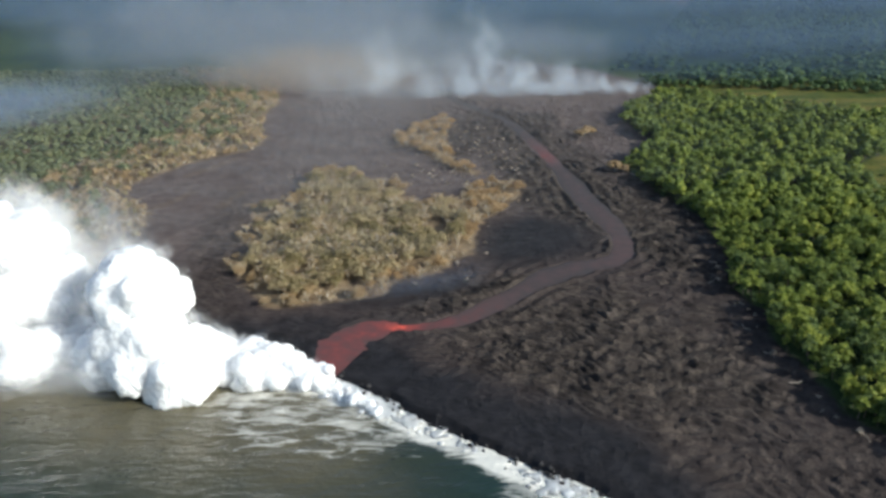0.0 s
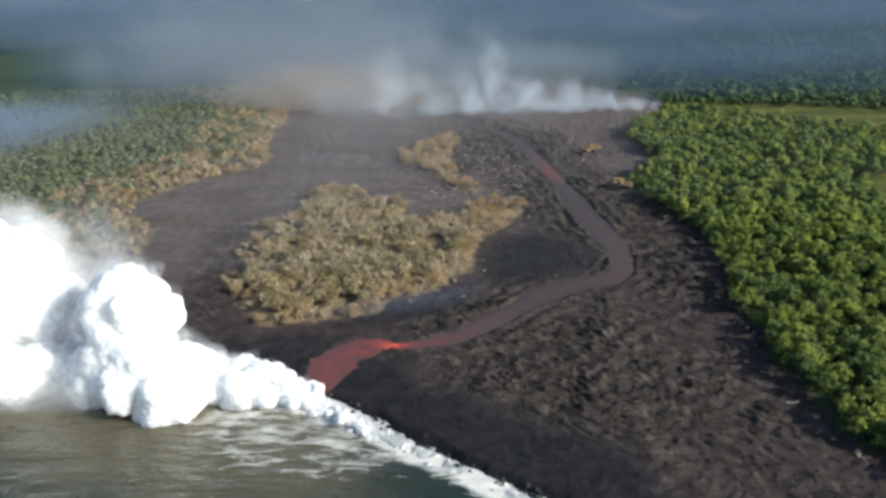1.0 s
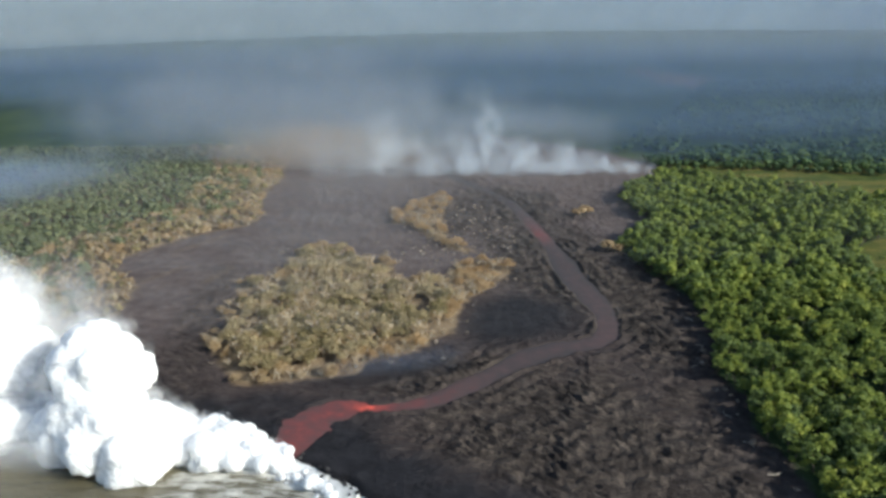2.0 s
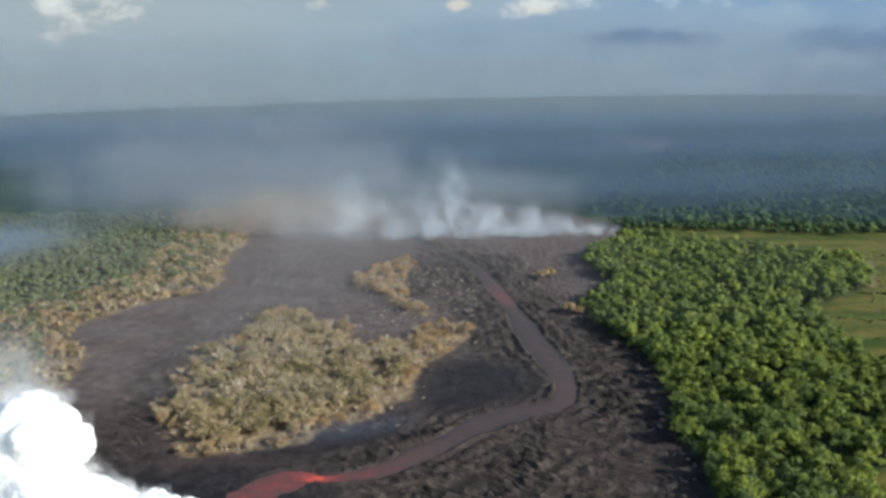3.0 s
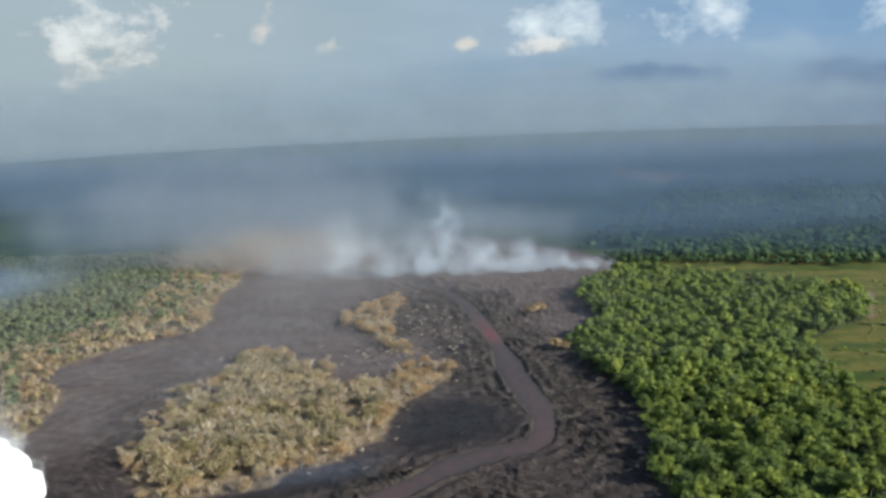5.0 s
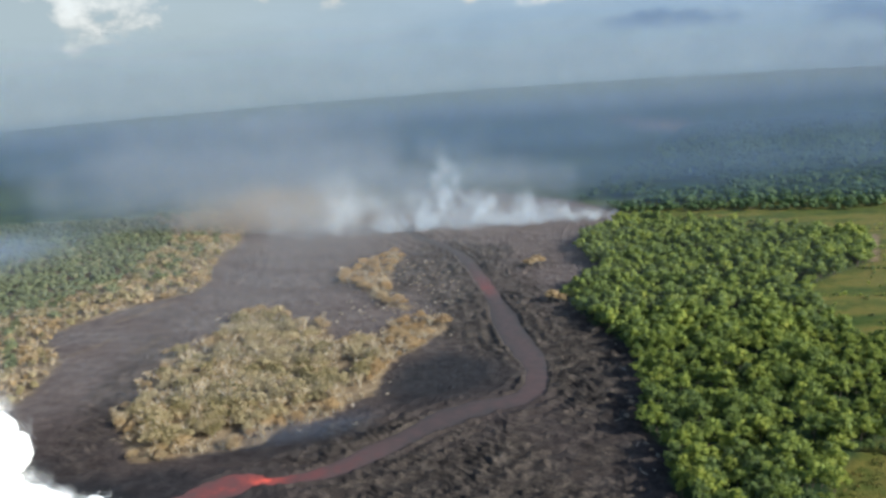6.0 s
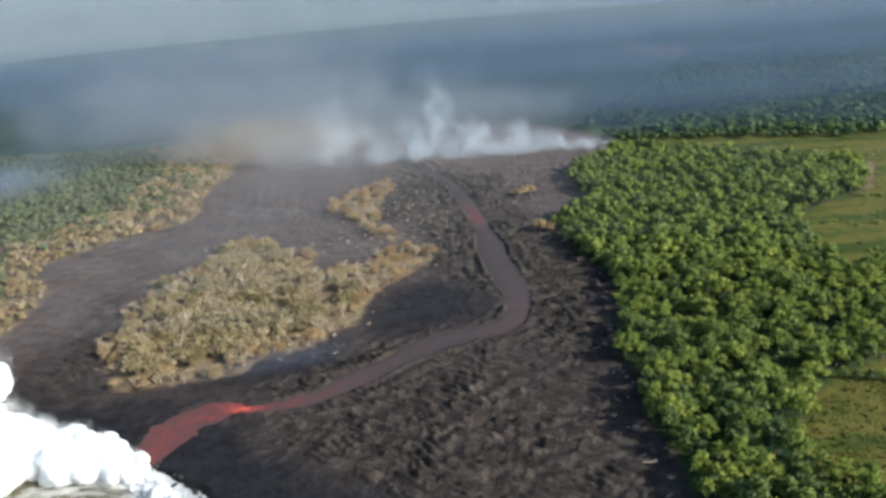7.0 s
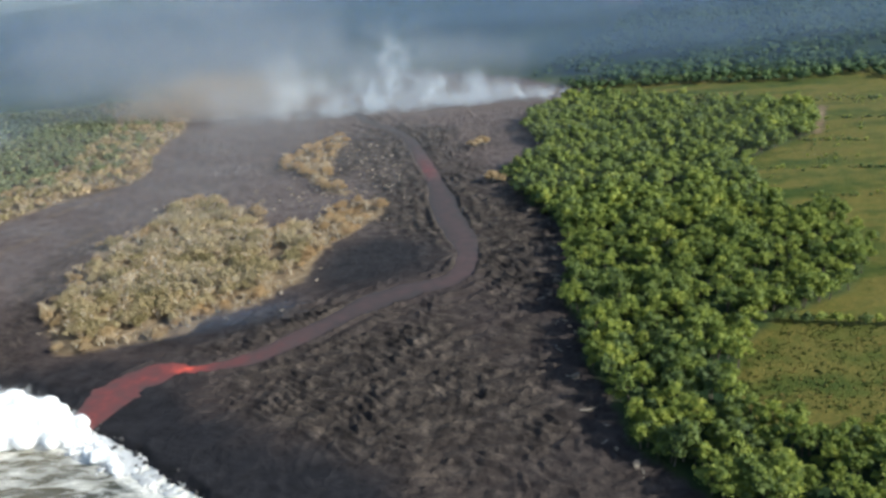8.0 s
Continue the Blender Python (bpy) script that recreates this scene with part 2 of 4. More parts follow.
def ground_material():
    k = Mat("ground_mixed", 0.8)
    mid, fine = k.noise(0.09, 5), k.noise(0.55, 5, 0.65)
    tone = k.math("ADD", k.math("MULTIPLY", mid, 0.6), k.math("MULTIPLY", fine, 0.4))
    crust = k.ramp(tone, [(0.32, (0.034, 0.025, 0.024)), (0.5, (0.056, 0.043, 0.040)), (0.68, (0.086, 0.067, 0.060))])
    silver = k.ramp(tone, [(0.32, (0.072, 0.055, 0.051)), (0.5, (0.114, 0.089, 0.083)), (0.68, (0.168, 0.135, 0.122))])
    crust = k.mix(k.attr("old"), crust, silver)
    clinker = k.ramp(tone, [(0.36, (0.016, 0.013, 0.012)), (0.5, (0.046, 0.037, 0.032)), (0.64, (0.115, 0.092, 0.075))])
    glassy = k.ramp(tone, [(0.35, (0.007, 0.007, 0.009)), (0.65, (0.022, 0.023, 0.028))])
    lava = k.mix(k.attr("rough"), crust, clinker)
    lava = k.mix(k.attr("black"), lava, glassy)
    streak = k.noise(1.0, 4, 0.5, k.scale(0.006, 0.028, 0.02))
    grass = k.ramp(k.math("ADD", k.math("MULTIPLY", streak, 0.65), k.math("MULTIPLY", k.noise(0.06, 5), 0.35)), [(0.36, (0.042, 0.066, 0.012)), (0.46, (0.088, 0.100, 0.018)), (0.54, (0.165, 0.136, 0.032)), (0.62, (0.105, 0.112, 0.021)), (0.7, (0.16, 0.138, 0.035))])
    grass = k.mix(k.ramp(fine, [(0.45, (0, 0, 0)), (0.75, (0.7, 0.7, 0.7))]), grass, (0.036, 0.062, 0.010))
    far = k.ramp(k.noise(0.008, 5), [(0.35, (0.022, 0.045, 0.018)), (0.65, (0.06, 0.085, 0.03))])
    grass = k.mix(k.attr("wild"), grass, far)
    dry = k.ramp(tone, [(0.34, (0.10, 0.075, 0.05)), (0.5, (0.23, 0.165, 0.10)), (0.66, (0.33, 0.26, 0.17))])
    c = k.mix(k.attr("dead"), lava, dry)
    c = k.mix(k.attr("green"), c, grass)
    k.color(c)
    k.b.inputs["Specular IOR Level"].default_value = 0.15
    k.bump(k.math("ADD", k.math("MULTIPLY", mid, 1.0), k.math("MULTIPLY", fine, 1.0)), 0.8, 1.6)
    return k.m


def water_material():
    k = Mat("sea_water", 0.12)
    murk = k.ramp(k.math("ADD", k.attr("murk"), k.math("MULTIPLY", k.noise(0.02, 4), 0.35)), [(0.15, (0.010, 0.030, 0.025)), (0.6, (0.030, 0.038, 0.025)), (1.0, (0.105, 0.092, 0.056))])
    turn = k.t.nodes.new("ShaderNodeMapping")
    turn.inputs["Rotation"].default_value, turn.inputs["Scale"].default_value = (0, 0, radians(28)), (0.045, 0.17, 0.1)
    k.link(k.pos(), turn.inputs["Vector"])
    foam = k.math("SUBTRACT", k.math("ADD", k.attr("foam"), k.noise(1.0, 8, 0.66, turn.outputs[0], 0.6)), 0.74, True)
    foam = k.math("MULTIPLY", foam, 4.0, True)
    k.color(k.mix(foam, murk, (0.72, 0.70, 0.64)))
    k.link(k.math("ADD", k.math("MULTIPLY", foam, 0.7), 0.14), k.b.inputs["Roughness"])
    k.bump(k.math("ADD", k.noise(1.0, 3, 0.5, turn.outputs[0]), k.math("MULTIPLY", k.noise(0.22, 3), 0.35)), 0.7, 3.0)
    return k.m


def lava_material():
    """Crusted molten rock: dull red-brown skin, glowing where it is torn."""
    k = Mat("flowing_lava", 0.7)
    n = k.noise(0.10, 6, 0.6)
    heat = k.math("ADD", k.attr("hot"), k.math("MULTIPLY", k.math("SUBTRACT", n, 0.5), 0.7), True)
    k.color(k.ramp(heat, [(0.0, (0.042, 0.034, 0.033)), (0.30, (0.078, 0.047, 0.044)), (0.6, (0.10, 0.036, 0.034)), (1.0, (0.20, 0.040, 0.028))]))
    k.link(k.ramp(heat, [(0.36, (0.0, 0.0, 0.0)), (0.60, (0.055, 0.007, 0.006)), (0.78, (0.16, 0.018, 0.012)), (1.0, (0.75, 0.09, 0.05))]), k.b.inputs["Emission Color"])
    k.b.inputs["Emission Strength"].default_value = 0.8
    k.bump(n, 0.5, 0.6)
    return k.m


def leaf_material(name, stops, trans=0.25):
    k = Mat(name, 0.6)
    info = k.t.nodes.new("ShaderNodeObjectInfo")
    tone = k.math("FRACT", k.math("ADD", k.attr("tint"), info.outputs["Random"]))
    tone = k.math("ADD", k.math("MULTIPLY", tone, 0.62), k.math("MULTIPLY", k.island(), 0.38))
    col = k.ramp(tone, stops)
    k.color(col)
    k.b.inputs["Specular IOR Level"].default_value = 0.2
    tr = k.t.nodes.new("ShaderNodeBsdfTranslucent")
    k.link(col, tr.inputs["Color"])
    mx = k.t.nodes.new("ShaderNodeMixShader")
    mx.inputs[0].default_value = trans
    k.link(k.b.outputs[0], mx.inputs[1])
    k.link(tr.outputs[0], mx.inputs[2])
    k.link(mx.outputs[0], k.t.nodes["Material Output"].inputs["Surface"])
    return k.m


def bark_material(name, dark, light):
    k = Mat(name, 0.9)
    k.color(k.ramp(k.noise(1.2, 4), [(0.3, dark), (0.7, light)]))
    return k.m


def vapour_material(name, colour, dense=None, detail=0.03, trans=0.5):
    """Steam, smoke or haze: scatters light both ways; 'thick' thins it out."""
    k = Mat(name, 1.0)
    di, tr = k.t.nodes.new("ShaderNodeBsdfDiffuse"), k.t.nodes.new("ShaderNodeBsdfTranslucent")
    for n in (di, tr):
        n.inputs["Color"].default_value = (*colour, 1)
    body = k.t.nodes.new("ShaderNodeMixShader")
    body.inputs[0].default_value = trans
    k.link(di.outputs[0], body.inputs[1])
    k.link(tr.outputs[0], body.inputs[2])
    out = body.outputs[0]
    if dense is not None:
        clear, cut = k.t.nodes.new("ShaderNodeBsdfTransparent"), k.t.nodes.new("ShaderNodeMixShader")
        a = k.math("MULTIPLY", k.attr("thick"), k.math("ADD", k.math("MULTIPLY", k.noise(1.0, 5, 0.6, k.scale(detail, detail, detail * 0.8)), dense), 1 - 0.5 * dense), True)
        k.link(k.math("MINIMUM", a, 0.235), cut.inputs[0])
        k.link(clear.outputs[0], cut.inputs[1])
        k.link(out, cut.inputs[2])
        out = cut.outputs[0]
    k.link(out, k.t.nodes["Material Output"].inputs["Surface"])
    return k.m


def steam_material():
    """Thick white steam, in which light spreads far below the surface."""
    k = Mat("steam_white", 1.0)
    k.b.inputs["Base Color"].default_value = (0.94, 0.94, 0.94, 1)
    k.b.inputs["Subsurface Weight"].default_value = 1.0
    k.b.inputs["Subsurface Radius"].default_value = (1.0, 1.0, 1.0)
    k.b.inputs["Subsurface Scale"].default_value = 10.0
    k.b.inputs["Specular IOR Level"].default_value = 0.0
    k.bump(k.noise(0.25, 5, 0.6), 0.3, 1.2)
    return k.m


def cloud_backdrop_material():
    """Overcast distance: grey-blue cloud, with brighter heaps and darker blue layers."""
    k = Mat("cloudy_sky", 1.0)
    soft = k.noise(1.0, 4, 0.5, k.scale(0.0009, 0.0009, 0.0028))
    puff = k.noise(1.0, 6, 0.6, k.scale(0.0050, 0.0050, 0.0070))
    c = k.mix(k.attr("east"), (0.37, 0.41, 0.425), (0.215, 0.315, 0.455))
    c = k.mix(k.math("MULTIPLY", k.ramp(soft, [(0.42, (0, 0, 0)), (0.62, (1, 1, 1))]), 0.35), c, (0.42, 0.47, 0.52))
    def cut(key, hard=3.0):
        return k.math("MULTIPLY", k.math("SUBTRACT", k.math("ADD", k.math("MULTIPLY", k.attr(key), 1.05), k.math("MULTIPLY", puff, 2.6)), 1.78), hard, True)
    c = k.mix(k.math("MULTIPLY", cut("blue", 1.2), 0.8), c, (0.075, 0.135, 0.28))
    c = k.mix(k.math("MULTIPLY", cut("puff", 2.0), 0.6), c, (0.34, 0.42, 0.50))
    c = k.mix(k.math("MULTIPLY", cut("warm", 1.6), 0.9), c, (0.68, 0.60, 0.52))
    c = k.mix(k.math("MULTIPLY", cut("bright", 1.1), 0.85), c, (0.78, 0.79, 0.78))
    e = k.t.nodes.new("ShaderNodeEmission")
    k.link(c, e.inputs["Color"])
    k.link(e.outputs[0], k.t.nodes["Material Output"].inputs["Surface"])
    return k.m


M_GROUND, M_WATER, M_LAVA = ground_material(), water_material(), lava_material()
M_LEAF = leaf_material("green_leaves", [(0.0, (0.085, 0.118, 0.060)), (0.3, (0.150, 0.198, 0.070)), (0.6, (0.235, 0.290, 0.068)), (0.85, (0.345, 0.380, 0.078)), (1.0, (0.43, 0.43, 0.11))], 0.48)
M_FAR_LEAF = leaf_material("far_leaves", [(0.0, (0.050, 0.085, 0.040)), (0.5, (0.090, 0.140, 0.050)), (1.0, (0.170, 0.220, 0.060))], 0.3)
M_SCRUB = leaf_material("scrub_leaves", [(0.0, (0.060, 0.085, 0.022)), (0.4, (0.110, 0.125, 0.028)), (0.75, (0.19, 0.16, 0.045)), (1.0, (0.22, 0.15, 0.06))], 0.3)
M_DRY = leaf_material("scorched_leaves", [(0.0, (0.36, 0.26, 0.14)), (0.4, (0.43, 0.31, 0.165)), (0.7, (0.48, 0.36, 0.21)), (1.0, (0.53, 0.43, 0.29))], 0.4)
# Rust-brown leaves; also put sunlit warmth into the island's eastern front rim.
M_RUST_LIT = leaf_material("rusty_lit_leaves", [(0.0, (0.37, 0.25, 0.13)), (0.5, (0.48, 0.335, 0.175)), (1.0, (0.56, 0.43, 0.26))], 0.4)
M_ASH = leaf_material("ashen_twigs", [(0.0, (0.20, 0.17, 0.14)), (0.5, (0.36, 0.30, 0.24)), (1.0, (0.50, 0.43, 0.35))], 0.3)
M_OLIVE = leaf_material("wilting_leaves", [(0.0, (0.21, 0.18, 0.085)), (0.3, (0.32, 0.265, 0.135)), (0.65, (0.43, 0.35, 0.20)), (1.0, (0.52, 0.44, 0.29))], 0.4)
M_SAGE = leaf_material("sage_leaves", [(0.0, (0.10, 0.125, 0.065)), (0.5, (0.17, 0.19, 0.095)), (1.0, (0.28, 0.27, 0.15))], 0.35)
M_BARK = bark_material("bark", (0.07, 0.05, 0.04), (0.16, 0.13, 0.10))
M_GREY_BARK = bark_material("bleached_bark", (0.46, 0.40, 0.31), (0.68, 0.62, 0.51))
M_LOG = bark_material("fallen_bark", (0.18, 0.155, 0.125), (0.40, 0.35, 0.29))
M_STEAM = steam_material()
M_WISP = vapour_material("steam_wisp", (0.95, 0.95, 0.95), 1.6, 0.16)
M_SMOKE = vapour_material("smoke_white", (0.84, 0.90, 0.96), 0.8, 0.03)
M_PALE = vapour_material("smoke_pale", (0.56, 0.60, 0.66), 0.7, 0.010)
M_TAN = vapour_material("smoke_tan", (0.60, 0.54, 0.49), 0.9, 0.012)
# Distance haze is put in as tinted sheets; blue and thin also serve smoke.
M_DISTANT = vapour_material("haze_distant", (0.50, 0.57, 0.64), 0.35, 0.0015)
M_THIN = vapour_material("smoke_haze_thin", (0.54, 0.55, 0.57), 0.5, 0.004)
M_HAZE = vapour_material("smoke_haze_blue", (0.25, 0.345, 0.51), 0.35, 0.002)
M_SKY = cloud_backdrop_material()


# ---- ground, sea, channel, sky ----
def spaced(stops):
    """Coordinates with a spacing for each stretch: (from, to, step)."""
    out = []
    for a, b, s in stops:
        out.extend(np.linspace(a, b, max(2, int(round((b - a) / s)) + 1))[:-1])
    return np.array(out + [stops[-1][1]])


def build_ground():
    xs = spaced([(-4900, -1400, 180), (-1400, -700, 35), (-700, -230, 6), (-230, -30, 1.9), (-30, 250, 1.3), (250, 330, 1.9), (330, 620, 5), (620, 1300, 20), (1300, 4900, 150)])
    ys = spaced([(-1500, 100, 160), (100, 330, 14), (330, 390, 1.9), (390, 640, 1.3), (640, 760, 1.9), (760, 1000, 2.6), (1000, 1300, 5), (1300, 1800, 16), (1800, 4900, 110)])
    x, y = np.meshgrid(xs, ys, indexing="ij")
    x, y = x.ravel(), y.ravel()
    s = survey(x, y)
    dry = np.maximum(step(-3, 5, s["dead"]) * step(1550, 1350, y), 0.9 * blob(x, y, 640, 2350, 75, 330, 18))
    track, _ = line_dist(x, y, [(548, 950), (575, 1010), (600, 1065)])
    dry = np.maximum(dry, step(7, 3, track))
    for streak in ([(-335, 765), (-305, 800), (-280, 842)], [(-305, 900), (-285, 930), (-262, 965)], [(-240, 800), (-228, 840)]):
        off, _ = line_dist(x, y, streak)
        dry = np.maximum(dry, 0.32 * step(9, 1, off + 5 * (fbm(x / 12, y / 12, 2, 15) - 0.3)))
    me = quad_mesh("ground", np.stack([x, y, s["z"]], 1), grid_quads(len(xs), len(ys)), [M_GROUND],
                   floats={"dead": dry, "green": np.maximum(step(-3, 4, s["green"]), step(1380, 1560, y) * step(150, -150, x)) * (1 - dry), "rough": s["rough"], "black": s["black"], "old": step(700, 860, y + 0.75 * np.maximum(-x - 60, 0) - 0.5 * np.maximum(x, 0) + 110 * (fbm(x / 70, y / 70, 4, 28) - 0.5)), "wild": np.maximum.reduce([step(1270, 1420, y + 0.25 * x - 100), step(40, -10, s["green"]), step(-4, 6, inside(x, y, FOREST))])})
    return tagged(new("ground", me), "dark wrinkled lava field with dry and grassy land round it", "ground", kind="structure")


def build_sea():
    xs = spaced([(-4900, -700, 150), (-700, 300, 4), (300, 4900, 150)])
    ys = spaced([(-4900, 100, 150), (100, 640, 4), (640, 1600, 60)])
    x, y = np.meshgrid(xs, ys, indexing="ij")
    x, y = x.ravel(), y.ravel()
    d = coast_inland(x, y)
    near = step(-260, -20, d)
    z = -3 + (fbm(x / 34 + 0.5 * y / 34, y / 13, 3, 101) - 0.5) * 2.4
    foam = 0.50 * step(-24, -3, d) * (0.4 + fbm(x / 20, y / 20, 3, 8)) + 0.34 * step(-90, -10, d) * fbm(x / 30, y / 14, 3, 7) + 0.20 * blob(x, y, -110, 425, 70, 40)
    murk = step(60, -120, x) * near
    me = quad_mesh("sea", np.stack([x, y, z], 1), grid_quads(len(xs), len(ys)), [M_WATER], floats={"foam": foam, "murk": murk})
    return tagged(new("water", me), "murky green sea water with foam along the shore", "sea", kind="structure")


def build_channel():
    n, across = len(channel_line), 11
    tang = np.gradient(channel_line, axis=0)
    tang /= np.linalg.norm(tang, axis=1)[:, None]
    side = np.stack([-tang[:, 1], tang[:, 0]], 1)
    verts, heat = [], []
    hot = np.interp(np.linspace(0, len(CHANNEL) - 1, n), range(len(CHANNEL)),
                    [0.66, 0.64, 0.62, 0.58, 0.56, 0.60, 0.74, 0.90, 0.74, 0.50, 0.40, 0.30, 0.22, 0.16, 0.14, 0.16, 0.22, 0.26, 0.26, 0.20, 0.14, 0.12, 0.12, 0.16, 0.62, 0.30, 0.12, 0.05, 0.05, 0, 0])
    for i in range(n):
        w = channel_width[i] + 1.0
        for j in range(across):
            u = j / (across - 1) * 2 - 1
            p = channel_line[i] + side[i] * u * w / 2
            verts.append((p[0], p[1], 0.30 * (1 - u * u)))
            heat.append(hot[i] - 0.18 * abs(u) ** 3)
    verts = np.array(verts)
    d = coast_inland(verts[:, 0], verts[:, 1])
    verts[:, 2] += np.minimum(0.85 + 0.004 * np.clip(d, 0, 700), -1.9 + 0.25 * d) + 0.3 * fbm(verts[:, 0] / 5, verts[:, 1] / 5, 2, 8)
    me = quad_mesh("lava_channel", verts, grid_quads(n, across), [M_LAVA], floats={"hot": heat})
    return tagged(new("lava_river", me), "dull red river of molten lava winding through black rock", "lava flow")


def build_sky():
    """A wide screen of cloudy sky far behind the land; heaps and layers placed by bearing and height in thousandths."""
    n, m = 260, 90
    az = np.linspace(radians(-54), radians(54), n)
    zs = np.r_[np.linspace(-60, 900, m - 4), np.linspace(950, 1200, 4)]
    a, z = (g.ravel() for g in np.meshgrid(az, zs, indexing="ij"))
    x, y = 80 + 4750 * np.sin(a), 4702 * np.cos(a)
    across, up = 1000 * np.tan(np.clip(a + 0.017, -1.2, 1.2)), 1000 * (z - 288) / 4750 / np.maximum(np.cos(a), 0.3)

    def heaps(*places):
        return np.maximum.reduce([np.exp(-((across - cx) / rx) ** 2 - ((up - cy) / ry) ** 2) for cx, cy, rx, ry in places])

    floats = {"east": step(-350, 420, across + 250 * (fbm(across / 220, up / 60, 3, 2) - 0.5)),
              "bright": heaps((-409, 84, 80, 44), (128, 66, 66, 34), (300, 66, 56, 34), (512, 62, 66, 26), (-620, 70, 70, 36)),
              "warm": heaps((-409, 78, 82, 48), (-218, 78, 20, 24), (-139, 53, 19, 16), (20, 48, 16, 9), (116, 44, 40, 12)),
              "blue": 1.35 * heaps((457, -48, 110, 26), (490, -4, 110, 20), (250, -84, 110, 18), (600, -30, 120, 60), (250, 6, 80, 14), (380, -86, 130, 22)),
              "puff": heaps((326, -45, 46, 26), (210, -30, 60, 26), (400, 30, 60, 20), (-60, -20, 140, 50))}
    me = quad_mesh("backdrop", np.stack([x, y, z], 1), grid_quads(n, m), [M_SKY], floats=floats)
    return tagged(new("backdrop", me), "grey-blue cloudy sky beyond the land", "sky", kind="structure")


build_ground()
build_sea()
build_channel()
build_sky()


# ---- steam and smoke ----
def cube_sphere(n):
    """A ball of six n by n patches: corners and four-sided faces."""
    verts, quads = [], []
    g = np.linspace(-1, 1, n + 1)
    g = np.tan(g * math.pi / 4)
    for axis in range(3):
        for s in (-1, 1):
            base = len(verts)
            for a in g:
                for b in g:
                    v = np.zeros(3)
                    v[axis], v[(axis + 1) % 3], v[(axis + 2) % 3] = s, a, b
                    verts.append(v / np.linalg.norm(v))
            q = grid_quads(n + 1, n + 1) + base
            quads.append(q if s > 0 else q[:, ::-1])
    return np.array(verts), np.concatenate(quads)


BALL_MID, BALL_LOW, BALL_CORE = cube_sphere(10), cube_sphere(3), cube_sphere(2)


def lumps(p, scale, seed):
    """Cauliflower relief: rounded cells, from two planes of noise mixed."""
    a = np.abs(2 * vnoise(p[:, 0] / scale + p[:, 2] / scale * 0.6, p[:, 1] / scale + p[:, 2] / scale * 0.8, seed) - 1)
    b = np.abs(2 * vnoise(p[:, 0] / scale - p[:, 2] / scale * 0.9 + 9, p[:, 1] / scale + 5 - p[:, 2] / scale * 0.3, seed + 3) - 1)
    return (a + b) / 2


def ball_mesh(name, balls, seed, ball, mats, floor=-3.3, flat=0.95, floats=None):
    vs, qs, base = [], [], 0
    for x, y, z, r in balls:
        p = ball[0] * r + (x, y, z)
        push = 0.34 * lumps(p, r * 0.85, seed) + 0.16 * lumps(p, r * 0.36, seed + 7)
        p = ball[0] * (0.80 + push)[:, None] * r * (1, 1, flat) + (x, y, z)
        p[:, 2] = np.maximum(p[:, 2], floor)
        vs.append(p)
        qs.append(ball[1] + base)
        base += len(p)
    v = np.concatenate(vs)
    return quad_mesh(name, v, np.concatenate(qs), mats, floats={k: np.full(len(v), f) for k, f in (floats or {}).items()})


def billow_cloud(name, balls, label, seed, ball, cell, swell, category="steam", flat=0.95, force=1.0):
    """One closed cloud: billows fused into a skin, then embossed with ever smaller billows."""
    ob = tagged(new(name, ball_mesh(name, balls, seed, ball, [M_STEAM], flat=flat)), label, category)
    fuse = ob.modifiers.new("fuse", "REMESH")
    fuse.mode, fuse.voxel_size, fuse.use_smooth_shade = "VOXEL", cell, True
    for size, depth in ((swell, 0.20), (swell * 0.45, 0.26), (swell * 0.2, 0.34), (swell * 0.1, 0.30)):
        tex = bpy.data.textures.new("billows", "VORONOI")
        tex.noise_scale, tex.distance_metric = size, "DISTANCE_SQUARED"
        emboss = ob.modifiers.new("emboss", "DISPLACE")
        emboss.texture, emboss.texture_coords, emboss.strength, emboss.mid_level = tex, "GLOBAL", -size * depth * force, 0.4
    return ob


def scatter_balls(rng, spine, count, spread):
    """Smaller billows over a spine of large ones."""
    out = list(spine)
    for _ in range(count):
        x, y, z, r = spine[rng.integers(len(spine))]
        d = rng.normal(size=3)
        d[2] = abs(d[2]) * 0.8 - 0.2
        d /= np.linalg.norm(d)
        s = r * rng.uniform(0.2, 0.5)
        out.append((x + d[0] * r * spread, y + d[1] * r * spread, max(z + d[2] * r * spread, s * 0.4), s))
    return out


STEAM_MAIN = [(-214, 500, 50, 29), (-221, 505, 60, 22), (-199, 500, 46, 17), (-208, 486, 16, 33), (-236, 485, 6, 23), (-184, 466, 1, 24), (-156, 486, 2, 19), (-176, 486, 12, 20)]
STEAM_LOW = [(-122, 481, -4, 17), (-136, 476, -2, 17), (-104, 476, -5, 13), (-94, 470, -5, 11)]
STEAM_LEFT = [(-312, 540, 73, 34), (-299, 530, 37, 40), (-326, 520, 25, 48), (-300, 500, 3, 35), (-264, 500, 3, 24), (-372, 520, 22, 52), (-410, 560, 40, 62)]
rng = np.random.default_rng(4)


def plume(label, pieces, seed, cell, swell, extra=26, spread=0.80):
    """A steam plume of fused billows: its head over its skirt."""
    base = tagged(new("steam_plume"), label, "steam")
    for k, (name, balls) in enumerate(pieces):
        piece = billow_cloud(name, scatter_balls(rng, balls, extra, spread), "", seed + 5 * k, BALL_MID, cell, swell, "")
        piece.parent = base
    return base


